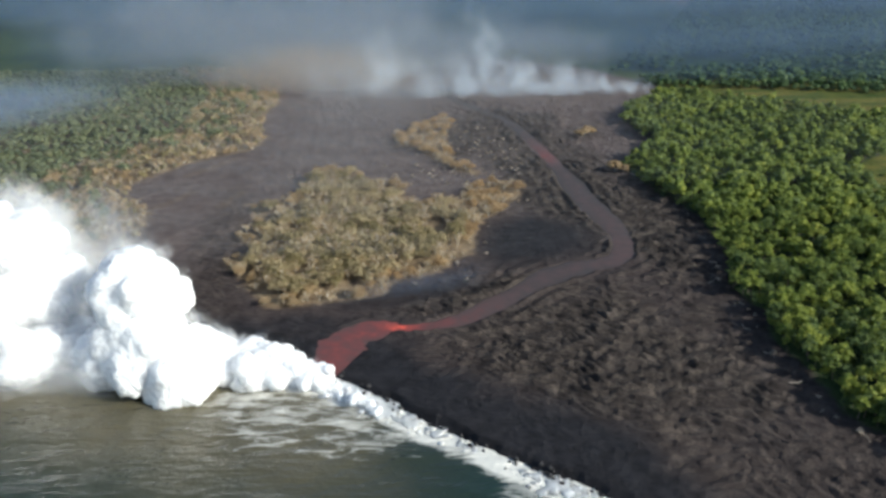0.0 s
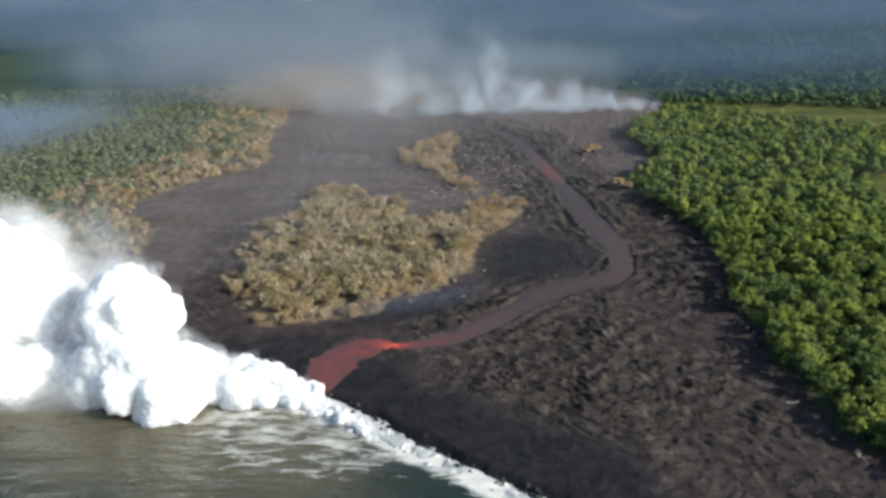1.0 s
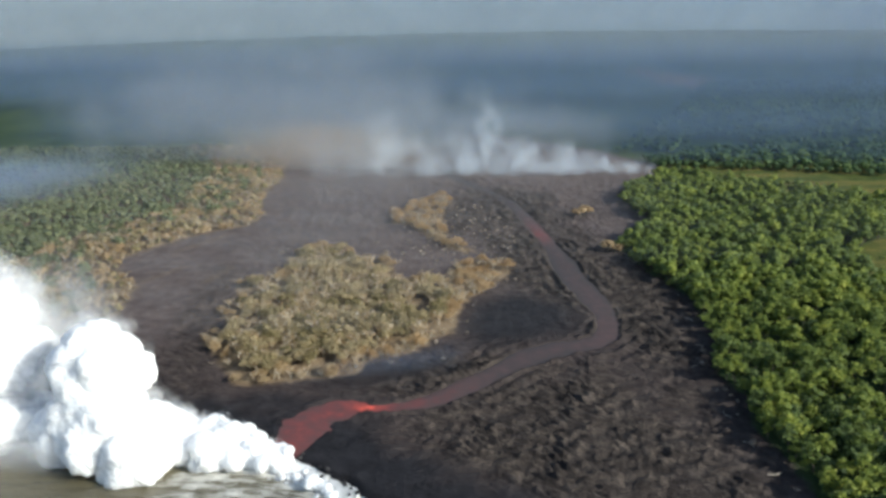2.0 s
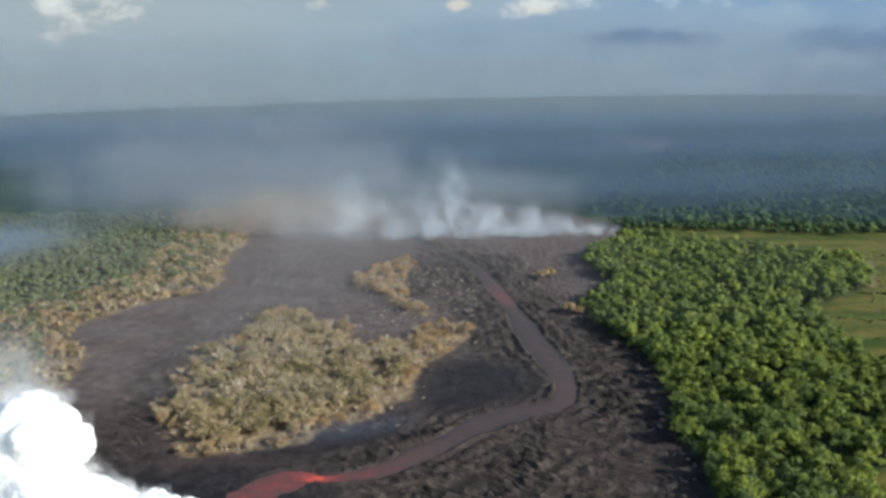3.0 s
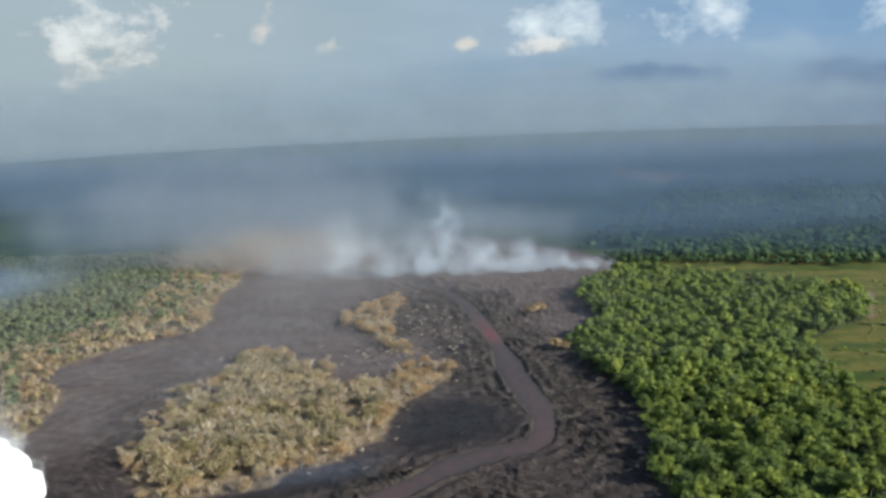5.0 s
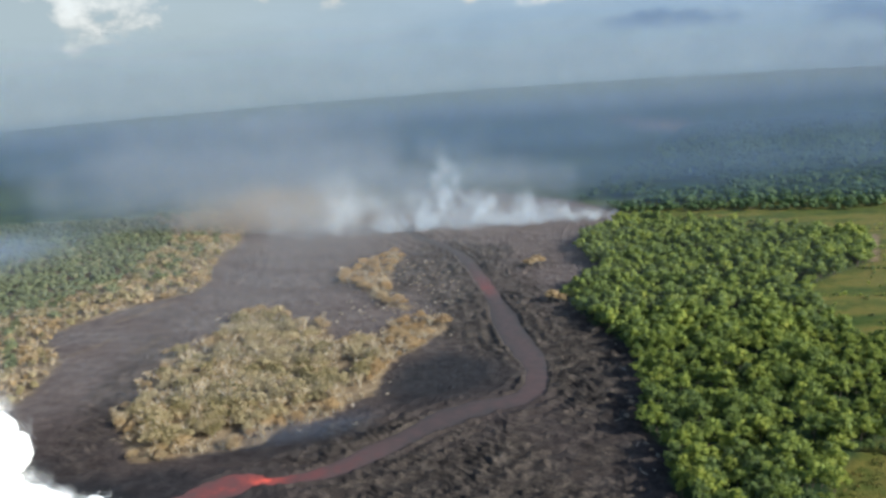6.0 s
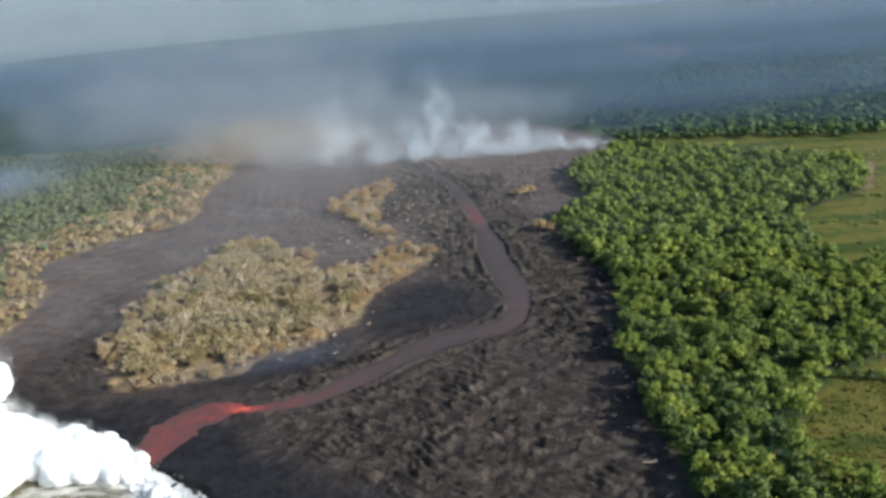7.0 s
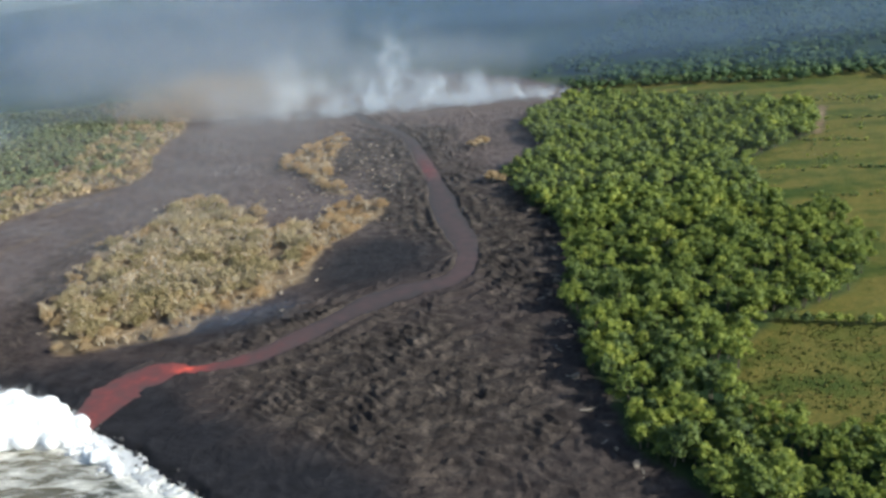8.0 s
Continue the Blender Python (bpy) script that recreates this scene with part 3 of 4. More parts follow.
plume("dense white steam plume boiling up where lava meets the sea", [("head", STEAM_MAIN[:4]), ("skirt", STEAM_MAIN[4:])], 3, 0.8, 15)
plume("low white steam rolling off the lava shore", [("skirt", STEAM_LOW)], 23, 0.7, 9, 70, 0.95)
plume("tall pale steam column drifting inland from the sea", [("head", [(x, y, z, 0.82 * r) for x, y, z, r in STEAM_LEFT[:2]]), ("skirt", [(x, y, z, 0.88 * r) for x, y, z, r in STEAM_LEFT[2:]])], 43, 1.6, 24)


def shore_surf():
    """White surf and low steam, ragged along the lava shore."""
    line = smooth_line(COAST[3:11], 24)
    balls = []
    for x, y in line[10:]:
        swell = 0.12 + 1.15 * float(fbm(x / 14, y / 14, 3, 33)) + 0.8 * max(0.0, (0 - x) / 100)
        for _ in range(10):
            off = rng.uniform(-20, 3) * swell
            r = rng.uniform(1.0, 3.6) * swell * (1.15 - abs(off + 6) / 22)
            balls.append((x + 0.57 * off + rng.normal() * 2.0, y + 0.8 * off + rng.normal() * 2.0, -3.5, max(r, 0.6)))
    return tagged(billow_cloud("surf", balls, "white surf and steam breaking along the lava shore", 63, BALL_CORE, 0.7, 5.0, "surf", 0.45, 0.45), kind="stuff")


shore_surf()


def smoke_sheet(name, ends, base, tall, layers, gap, density, mat, label, nu=150, nv=44, seed=0, lean=0.0):
    """A bank of drifting smoke, steam or distance haze: several wavy sheets one behind the other, thinning out by the
    function density(u, v, layer).
    """
    (ax, ay), (bx, by) = ends
    vs, qs, ds, at = [], [], [], 0
    u, v = np.meshgrid(np.linspace(0, 1, nu), np.linspace(0, 1, nv), indexing="ij")
    u, v = u.ravel(), v.ravel()
    length = math.hypot(bx - ax, by - ay)
    for k in range(layers):
        wave = 10 * (fbm(u * length / 150, v * tall / 260, 2, seed) - 0.5)
        x = ax + (bx - ax) * u - lean * v * tall
        y = ay + (by - ay) * u + k * gap + wave
        vs.append(np.stack([x, y, base + v * tall], 1))
        ds.append(density(u, v, k))
        qs.append(grid_quads(nu, nv) + at)
        at += nu * nv
    me = quad_mesh(name, np.concatenate(vs), np.concatenate(qs), [mat], floats={"thick": np.concatenate(ds)})
    return tagged(new(name, me), label, "smoke", kind="stuff")


def fire_stems():
    """Stems of smoke along the burning edge: place, width, height, thickness."""
    rng = np.random.default_rng(29)
    stems = [(82, 11, 112, 0.85), (70, 9, 70, 0.6), (30, 14, 70, 0.55), (14, 11, 48, 0.5), (-20, 16, 55, 0.4), (-86, 22, 105, 0.45), (-104, 18, 70, 0.4), (-140, 26, 60, 0.35), (-195, 40, 70, 0.28)]
    for x in np.linspace(-60, 304, 34):
        far_end = float(step(310, 190, np.array(x)))
        strong = float(step(20, 200, np.array(x)))
        stems.append((x + rng.normal() * 4, rng.uniform(7, 13) + 6 * (1 - strong), rng.uniform(10, 20) + far_end * rng.uniform(6, 46), rng.uniform(0.3, 0.5) + 0.35 * strong))
    return stems


def fire_front(u, v, k):
    """Puffs rising from a burning edge, low and thick at one end, with taller stems along it."""
    x, z = -330 + 660 * u, 170 * v
    wx = x + 24 * (fbm(x / 20 + 0.1 * k, z / 20, 3, 3) - 0.5)
    clear = np.ones(np.shape(u))
    for j, (x0, wide, tall, thick) in enumerate(fire_stems()):
        mid = x0 - 0.30 * z + 0.25 * tall * (vnoise(z / 20 + 9 * j, 0.3 * k + 0 * z, 40 + j) - 0.5) + 1.8 * (k - 4)
        body = np.exp(-((wx - mid) / (wide * (0.5 + 0.8 * np.minimum(z / tall, 1.6)))) ** 2) * step(1.3 * tall, 0.2 * tall, z + 0.6 * tall * (fbm(x / 14, z / 14, 2, 70 + j) - 0.5))
        clear = clear * (1 - 0.24 * thick * body)
    wisp = 0.22 + 0.78 * step(0.34, 0.64, fbm(wx / 13 + 0.5 * k + z / 40, z / 19 + 0.4 * k, 4, 15))
    return np.clip((1 - clear) * wisp, 0, 0.9) * step(0.0, 0.25, u) * step(1.0, 0.975, u) * step(0, 6, z + 9 * (fbm(x / 11 + 0.2 * k, 0 * z, 2, 9) - 0.5))


smoke_sheet("brush_smoke", ((-330, 1252), (330, 1254)), 0, 170, 9, 6, fire_front, M_SMOKE, "white wisps of smoke rising from burning brush", nu=420, nv=110, seed=3)


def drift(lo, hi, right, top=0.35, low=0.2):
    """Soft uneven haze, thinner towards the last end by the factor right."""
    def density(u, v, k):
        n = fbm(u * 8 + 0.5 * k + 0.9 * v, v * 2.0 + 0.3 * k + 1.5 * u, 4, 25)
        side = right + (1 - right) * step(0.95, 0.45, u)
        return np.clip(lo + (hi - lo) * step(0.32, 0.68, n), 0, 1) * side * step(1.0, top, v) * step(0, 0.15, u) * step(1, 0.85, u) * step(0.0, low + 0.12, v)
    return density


def swathe(cx, cz, rx, rz, most, tall, x0, x1):
    """One soft heap of smoke, torn at its rim."""
    def density(u, v, k):
        x, z = x0 + (x1 - x0) * u, tall * v
        r = np.hypot((x - cx - 8 * k) / rx, (z - cz) / rz) + 0.9 * (fbm(x / 60 + 4 * k, z / 45, 4, int(cx) % 97 + k) - 0.5)
        return most * step(1.15, 0.25, r) * step(0, 0.10, v) * step(1, 0.8, v) * step(0, 0.1, u) * step(1, 0.9, u)
    return density


FAR_HAZE = "sheets of blue-grey smoke and painted air haze over the far land"
smoke_sheet("smoke_haze_bank", ((-560, 1290), (40, 1300)), 0, 130, 6, 5, swathe(-230, 26, 165, 62, 0.25, 130, -560, 40), M_TAN, "tan smoke rolling over the burnt wood", nu=110, nv=40, seed=30)
smoke_sheet("smoke_haze_bank", ((-1000, 1330), (300, 1322)), 0, 260, 4, 14, swathe(-300, 80, 360, 120, 0.22, 260, -1000, 300), M_PALE, "pale smoke drifting over the burnt land", nu=110, nv=50, seed=34)
smoke_sheet("smoke_haze_bank", ((-460, 1400), (420, 1405)), 0, 150, 2, 16, swathe(40, 40, 260, 70, 0.26, 150, -460, 420), M_PALE, "pale smoke drifting over the burnt land", nu=110, nv=40, seed=36)
# These sheets tint the far land with aerial haze besides smoke.
smoke_sheet("smoke_haze_bank", ((-900, 1470), (1300, 1400)), 0, 165, 4, 30, drift(0.18, 0.26, 0.6, 0.3, 0.2), M_HAZE, FAR_HAZE, nu=90, nv=30, seed=40)
smoke_sheet("smoke_haze_bank", ((-1900, 1950), (2300, 1850)), 0, 190, 5, 45, drift(0.18, 0.26, 0.65, 0.45, 0.2), M_HAZE, FAR_HAZE, nu=90, nv=30, seed=45)
smoke_sheet("smoke_haze_bank", ((-3600, 2900), (3600, 2700)), 0, 430, 7, 100, drift(0.18, 0.27, 0.45, 0.40, -0.10), M_DISTANT, FAR_HAZE, nu=120, nv=40, seed=50)
smoke_sheet("smoke_haze_bank", ((150, 1345), (1500, 1090)), 4, 95, 3, 40, drift(0.10, 0.24, 0.9, 0.2, 0.1), M_HAZE, "blue sheets standing in for air haze over the far green woods", nu=90, nv=24, seed=58)
smoke_sheet("smoke_haze_bank", ((-1150, 730), (-420, 1180)), 2, 90, 7, 32, drift(0.20, 0.38, 0.06, 0.1, 0.1), M_HAZE, "thin blue smoke over the scorched trees", nu=60, nv=24, seed=60)
for far, thick in ((640, 0.16), (720, 0.22), (800, 0.26), (880, 0.30), (960, 0.33), (1040, 0.36), (1110, 0.38), (1175, 0.40)):
    smoke_sheet("smoke_haze_bank", ((-1000, far + 30), (160 + 0.12 * far, far)), 2, 60, 1, 20, drift(0.35 * thick, 1.4 * thick, 0.3, 0.0, 0.3), M_THIN, "faint smoke lying over the cooling lava", nu=70, nv=16, seed=int(far))
# Low sheets that lighten the distant forest, standing in for aerial haze.
for far, thick in ((830, 0.05), (930, 0.06), (1030, 0.07), (1120, 0.08)):
    smoke_sheet("smoke_haze_bank", ((140, far), (1100, far - 150)), 2, 70, 1, 20, drift(0.6 * thick, 1.3 * thick, 0.9, 0.0, 0.2), M_THIN, "faint sheets standing in for air haze over the green forest", nu=70, nv=16, seed=int(far) + 3)
smoke_sheet("smoke_haze_bank", ((-120, 566), (40, 600)), 1, 22, 5, 6, swathe(-40, 5, 66, 13, 0.05, 22, -120, 40), M_HAZE, "blue smoke seeping up beside the lava river", nu=60, nv=16, seed=66)


def mist(u, v, k):
    n = fbm(u * 9 + 5 * k, v * 3 - u, 4, 95 + k)
    return 0.5 * step(0.36, 0.66, n) * step(1, 0.1, v) * step(0, 0.15, u) * step(1, 0.8, u) * step(0, 0.35, v)


smoke_sheet("steam_veil", ((-440, 474), (-150, 448)), -3, 34, 5, 5, mist, M_WISP, "thin steam creeping over the water", nu=80, nv=20, seed=70)
smoke_sheet("steam_veil", ((-430, 566), (-215, 545)), 0, 120, 5, 7, mist, M_WISP, "thin steam trailing behind the plume", nu=80, nv=30, seed=78)


def puff_mass(name, centres, sizes, thick, mat, label, seed):
    """Loose steam: many small bent tufts turned every way, each thinning towards its rim."""
    rng = np.random.default_rng(seed)
    g = np.linspace(-1, 1, 6)
    a, b = (q.ravel() for q in np.meshgrid(g, g, indexing="ij"))
    a, b = a * np.sqrt(1 - b * b / 2), b * np.sqrt(1 - a * a / 2)
    fade = np.clip(1 - a * a - b * b, 0, 1) ** 1.1
    quads, n = grid_quads(6, 6), len(centres)
    d = rng.normal(size=(n, 3)) * (0.8, 0.8, 0.5)
    d /= np.linalg.norm(d, axis=1)[:, None]
    e = np.cross(d, rng.normal(size=(n, 3)))
    e /= np.linalg.norm(e, axis=1)[:, None]
    f = np.cross(d, e)
    bend = 0.35 * (rng.random((n, len(a))) - 0.5) + 0.3 * fade
    v = centres[:, None] + sizes[:, None, None] * (a[None, :, None] * e[:, None] + b[None, :, None] * f[:, None] * 0.8 + bend[..., None] * d[:, None])
    al = np.clip(thick[:, None] * fade[None], 0, 1)
    q = (quads[None] + (np.arange(n) * len(a))[:, None, None]).reshape(-1, 4)
    me = quad_mesh(name, v.reshape(-1, 3), q, [mat], floats={"thick": al.ravel()})
    return tagged(new(name, me), label, "steam", kind="stuff")


def fringe(balls, each, reach=(0.9, 1.25), size=(0.22, 0.5), thick=(0.25, 0.6), seed=1):
    """Places for loose steam round the billows of a plume."""
    rng = np.random.default_rng(seed)
    c, r = np.repeat(np.array(balls)[:, :3], each, 0), np.repeat(np.array(balls)[:, 3], each)
    d = rng.normal(size=(len(r), 3))
    d[:, 2] = np.abs(d[:, 2]) * 1.2 - 0.35
    d /= np.linalg.norm(d, axis=1)[:, None]
    p = c + d * (r * rng.uniform(*reach, len(r)))[:, None]
    s = r * rng.uniform(*size, len(r))
    p[:, 2] = np.maximum(p[:, 2], -2.6 + 0.35 * s)
    return p, s, rng.uniform(*thick, len(r))


def shore_steam():
    """Billows of steam tumbling off the shore: heavy by the lava mouth, torn and low farther along."""
    rng = np.random.default_rng(91)
    line = smooth_line([(34, 386), (4, 400), (-26, 416), (-54, 437), (-84, 462), (-118, 478), (-161, 496), (-215, 512)], 40)
    balls = []
    for x, y in line:
        strong = float(step(-20, -135, np.array(x)))
        lump = float(step(0.36, 0.62, fbm(x / 19, y / 19, 2, 14)))
        for _ in range(int(7 * strong)):
            if rng.random() > 0.25 + 0.75 * lump:
                continue
            off = rng.normal() * (1.2 + 5 * strong) - 1
            size = rng.uniform(1.0, 2.4) + (2.0 + 4.0 * lump) * strong * rng.random()
            balls.append((x + 0.55 * off, y + 0.8 * off, -2.8 + rng.random() ** 1.5 * (2 + 13 * strong * lump), size))
    return balls


SHORE = shore_steam()
tagged(billow_cloud("shore_steam", SHORE, "torn white steam tumbling along the lava shore", 81, BALL_LOW, 0.6, 4.0, "steam", 0.9, 0.6), kind="stuff")
puff_mass("loose_steam", *fringe(STEAM_LEFT, 120, (0.7, 1.15), (0.35, 0.7), (0.12, 0.36), 5), M_WISP, "soft ragged steam round the tall pale column", 61)
puff_mass("loose_steam", *fringe(STEAM_MAIN + STEAM_LOW, 45, (0.85, 1.2), (0.3, 0.6), (0.06, 0.25), 6), M_WISP, "soft white steam round the foot of the plume", 62)
puff_mass("loose_steam", *fringe(SHORE, 3, (0.9, 1.6), (0.8, 1.6), (0.06, 0.25), 7), M_WISP, "white steam tumbling along the lava shore", 63)


# ---- trees ----
def tube(pts, radii, sides=5):
    """A tapered stem through points."""
    pts = np.asarray(pts, float)
    vs = []
    for i, (p, r) in enumerate(zip(pts, radii)):
        t = pts[min(i + 1, len(pts) - 1)] - pts[max(i - 1, 0)]
        t = t / (np.linalg.norm(t) + 1e-9)
        a = np.cross(t, (0.3, 0.9, 0.2))
        a /= np.linalg.norm(a)
        b = np.cross(t, a)
        for s in range(sides):
            q = 2 * math.pi * s / sides
            vs.append(p + r * (a * math.cos(q) + b * math.sin(q)))
    qs = []
    for i in range(len(pts) - 1):
        for s in range(sides):
            n = (s + 1) % sides
            qs.append((i * sides + s, i * sides + n, (i + 1) * sides + n, (i + 1) * sides + s))
    return np.array(vs), np.array(qs)


def join(parts):
    vs, qs, at = [], [], 0
    for v, q in parts:
        vs.append(v)
        qs.append(q + at)
        at += len(v)
    return np.concatenate(vs), np.concatenate(qs)


def leaf_cards(rng, centres, normals, size, loose=0.45):
    """One small bent leaf spray at each centre, lying roughly across the given direction."""
    n = len(centres)
    d = normals + rng.normal(size=(n, 3)) * loose
    d /= np.linalg.norm(d, axis=1)[:, None]
    a = np.cross(d, rng.normal(size=(n, 3)))
    a /= np.linalg.norm(a, axis=1)[:, None]
    b = np.cross(d, a)
    s = size * rng.uniform(0.6, 1.3, n)[:, None]
    c = centres
    v = np.stack([c - a * s, c - b * s * 0.7 - d * s * 0.3, c + a * s, c + b * s * 0.7 - d * s * 0.2], 1).reshape(-1, 3)
    return v, np.arange(4 * n).reshape(-1, 4)


def green_tree(seed, tall, spread, clumps=6, leaves=15, core=BALL_CORE, full=0.55, spray=0.42, loose=0.5):
    """Trunk with limbs, and a crown of separate leaf clumps."""
    rng = np.random.default_rng(seed)
    wood, crown = [], []
    lean = rng.normal(size=2) * 0.05 * tall
    fork = tall * 0.45
    wood.append(tube([(0, 0, -0.5), (lean[0] * 0.5, lean[1] * 0.5, fork * 0.6), (lean[0], lean[1], fork * 1.3)], (0.03 * tall, 0.022 * tall, 0.014 * tall)))
    for k in range(clumps):
        ang = k * 2.4 + rng.uniform(-0.4, 0.4)
        out = spread * (0.0 if k == 0 else rng.uniform(0.35, 0.68))
        zc = tall * (0.86 if k == 0 else rng.uniform(0.55, 0.80) - 0.08 * (out / spread))
        r = spread * rng.uniform(0.85, 1.5) / clumps ** 0.5
        c = np.array([lean[0] + out * math.cos(ang), lean[1] + out * math.sin(ang), zc]) + rng.normal(size=3) * spread * 0.08
        if k % 2:
            wood.append(tube([(lean[0] * 0.8, lean[1] * 0.8, fork), (c + (lean[0], lean[1], fork)) / 2 + (0, 0, -0.3), c], (0.013 * tall, 0.009 * tall, 0.004 * tall), 4))
        v = core[0] * r * (full + 0.42 * rng.random((len(core[0]), 1))) * (1, 1, 0.75)
        if full > 0:
            crown.append((v + c, core[1]))
        d = rng.normal(size=(leaves, 3))
        d[:, 2] = np.abs(d[:, 2]) * 1.1 - 0.25
        d /= np.linalg.norm(d, axis=1)[:, None]
        crown.append(leaf_cards(rng, c + d * r * rng.uniform(0.55, 1.25, (leaves, 1)) * (1, 1, 0.8), d, r * spray, loose))
    return join(wood), join(crown)


def dead_tree(seed, tall, spread, leaves=46, spray=0.20):
    """Bleached, half-bare tree with spreading limbs and a few scorched sprays of leaves."""
    rng = np.random.default_rng(seed)
    wood, crown = [], []
    fork = tall * rng.uniform(0.15, 0.3)
    wood.append(tube([(0, 0, -0.5), (0, 0, fork)], (0.040 * tall, 0.034 * tall)))
    tips = []
    for k in range(9):
        ang, out = k * 2.4 + rng.uniform(-0.5, 0.5), spread * rng.uniform(0.35, 0.95)
        tip = np.array([out * math.cos(ang), out * math.sin(ang), tall * rng.uniform(0.65, 1.0)])
        mid = np.array([tip[0] * 0.42, tip[1] * 0.42, fork + (tip[2] - fork) * 0.55])
        wood.append(tube([(0, 0, fork * 0.8), mid, tip], (0.036 * tall, 0.030 * tall, 0.016 * tall), 4))
        tips += [tip, mid * 0.4 + tip * 0.6, mid]
    tips = np.array(tips)
    c = tips[rng.integers(len(tips), size=leaves)] + rng.normal(size=(leaves, 3)) * spread * (0.22, 0.22, 0.14)
    d = rng.normal(size=(leaves, 3)) * 0.6 + (0, 0, 0.8)
    crown.append(leaf_cards(rng, c, d / np.linalg.norm(d, axis=1)[:, None], spread * spray))
    return join(wood), join(crown)


def part(name, mesh, parent, label=""):
    ob = new(name, mesh)
    ob.parent = parent
    return tagged(ob, label)


def spots(outline, cell, keep=0.92, seed=0, margin=0.0):
    """Jittered places inside an outline."""
    rng = np.random.default_rng(seed)
    p = np.array(outline)
    xs, ys = np.arange(p[:, 0].min(), p[:, 0].max(), cell), np.arange(p[:, 1].min(), p[:, 1].max(), cell)
    x, y = np.meshgrid(xs, ys)
    x = (x + (np.arange(len(ys)) % 2)[:, None] * cell / 2).ravel() + rng.uniform(-0.4, 0.4, x.size) * cell
    y = y.ravel() + rng.uniform(-0.4, 0.4, y.size) * cell
    ok = (inside(x, y, outline) > margin) & (rng.random(x.size) < keep)
    return np.stack([x[ok], y[ok]], 1)


def plant_things(name, kinds, places, label, group, rng, wood_mat, leaf_mat, lo=0.8, hi=1.2, category="tree"):
    """Single trees, each with trunk and crown, sharing a few shapes."""
    models = []
    for k, (wood, crown) in enumerate(kinds):
        tm = quad_mesh("trunk", *wood, [wood_mat])
        cm = quad_mesh("crown", *crown, [leaf_mat[k % len(leaf_mat)]], floats={"tint": np.full(len(crown[0]), 0.13 * k)}, smooth=True)
        models.append((tm, cm))
    z = height(places[:, 0], places[:, 1])
    for (x, y), h in zip(places, z):
        tm, cm = models[rng.integers(len(models))]
        s = rng.uniform(lo, hi)
        tree = tagged(new(name), label, category, group)
        tree.matrix_basis = Matrix.LocRotScale((x, y, h), Euler((0, 0, rng.uniform(0, 6.28))), (s, s, s * rng.uniform(0.9, 1.1)))
        part("trunk", tm, tree)
        part("crown", cm, tree)


def plant_mass(name, kinds, places, label, rng, wood_mat, leaf_mat, lo=0.8, hi=1.2, category="trees"):
    """A wood of uncounted trees in one mesh."""
    z = survey(places[:, 0], places[:, 1])["plain"]
    vs, qs, fm, tint, at = [], [], [], [], 0
    pick = rng.integers(len(kinds), size=len(places))
    for k, (wood, crown) in enumerate(kinds):
        v0, q0 = join([wood, crown])
        mats = np.r_[np.zeros(len(wood[1]), int), np.full(len(crown[1]), 1 + k % len(leaf_mat))]
        who = np.nonzero(pick == k)[0]
        n = len(who)
        if not n:
            continue
        a, s = rng.uniform(0, 6.28, n), rng.uniform(lo, hi, n)
        ca, sa = np.cos(a)[:, None] * s[:, None], np.sin(a)[:, None] * s[:, None]
        x = v0[None, :, 0] * ca - v0[None, :, 1] * sa + places[who, 0][:, None]
        y = v0[None, :, 0] * sa + v0[None, :, 1] * ca + places[who, 1][:, None]
        zz = v0[None, :, 2] * s[:, None] + z[who][:, None]
        vs.append(np.stack([x, y, zz], -1).reshape(-1, 3))
        qs.append((q0[None] + (at + np.arange(n) * len(v0))[:, None, None]).reshape(-1, 4))
        fm.append(np.tile(mats, n))
        tint.append(np.repeat(0.05 + 0.55 * rng.random(n) + 0.40 * fbm(places[who, 0] / 28, places[who, 1] / 28, 2, 6), len(v0)))
        at += n * len(v0)
    me = quad_mesh(name, np.concatenate(vs), np.concatenate(qs), [wood_mat, *leaf_mat], np.concatenate(fm), True, {"tint": np.concatenate(tint)})
    return tagged(new(name, me), label, category, kind="stuff")


rng = np.random.default_rng(12)
GREEN_KINDS = [green_tree(100 + k, t, s, 7, 26, full=0.42, spray=0.36, loose=0.6) for k, (t, s) in enumerate([(11, 4.6), (13, 5.2), (9, 4.2), (12, 4.2), (10, 5.0), (14, 5.4)])]
places = spots(FOREST, 6.8, 0.97, 2)
places = places[fbm(places[:, 0] / 12, places[:, 1] / 12, 2, 66) > 0.34]
edge = inside(places[:, 0], places[:, 1], FOREST)
near = (places[:, 1] < 640) & (places[:, 0] < 300) & (places[:, 1] > 395) & (edge < 42)
order = np.argsort(edge[near])[:290]
single = np.nonzero(near)[0][order]
mask = np.zeros(len(places), bool)
mask[single] = True
plant_things("broadleaf_tree", GREEN_KINDS, places[mask], "leafy green broadleaf tree at the edge of the lava", "trees at the forest edge", rng, M_BARK, [M_LEAF], 0.5, 1.7)
MID_KINDS = [green_tree(150 + k, t, s, 4, 10) for k, (t, s) in enumerate([(11, 5.0), (13, 5.4), (9, 4.6), (12, 4.6)])]
back = ~mask & (places[:, 1] > 720)
plant_mass("forest", MID_KINDS, places[back], "green broadleaf forest reaching inland beside the lava", rng, M_BARK, [M_LEAF], 0.5, 1.7)
plant_mass("forest", GREEN_KINDS, places[~mask & ~back], "dense green broadleaf forest beside the lava field", rng, M_BARK, [M_LEAF], 0.5, 1.7)



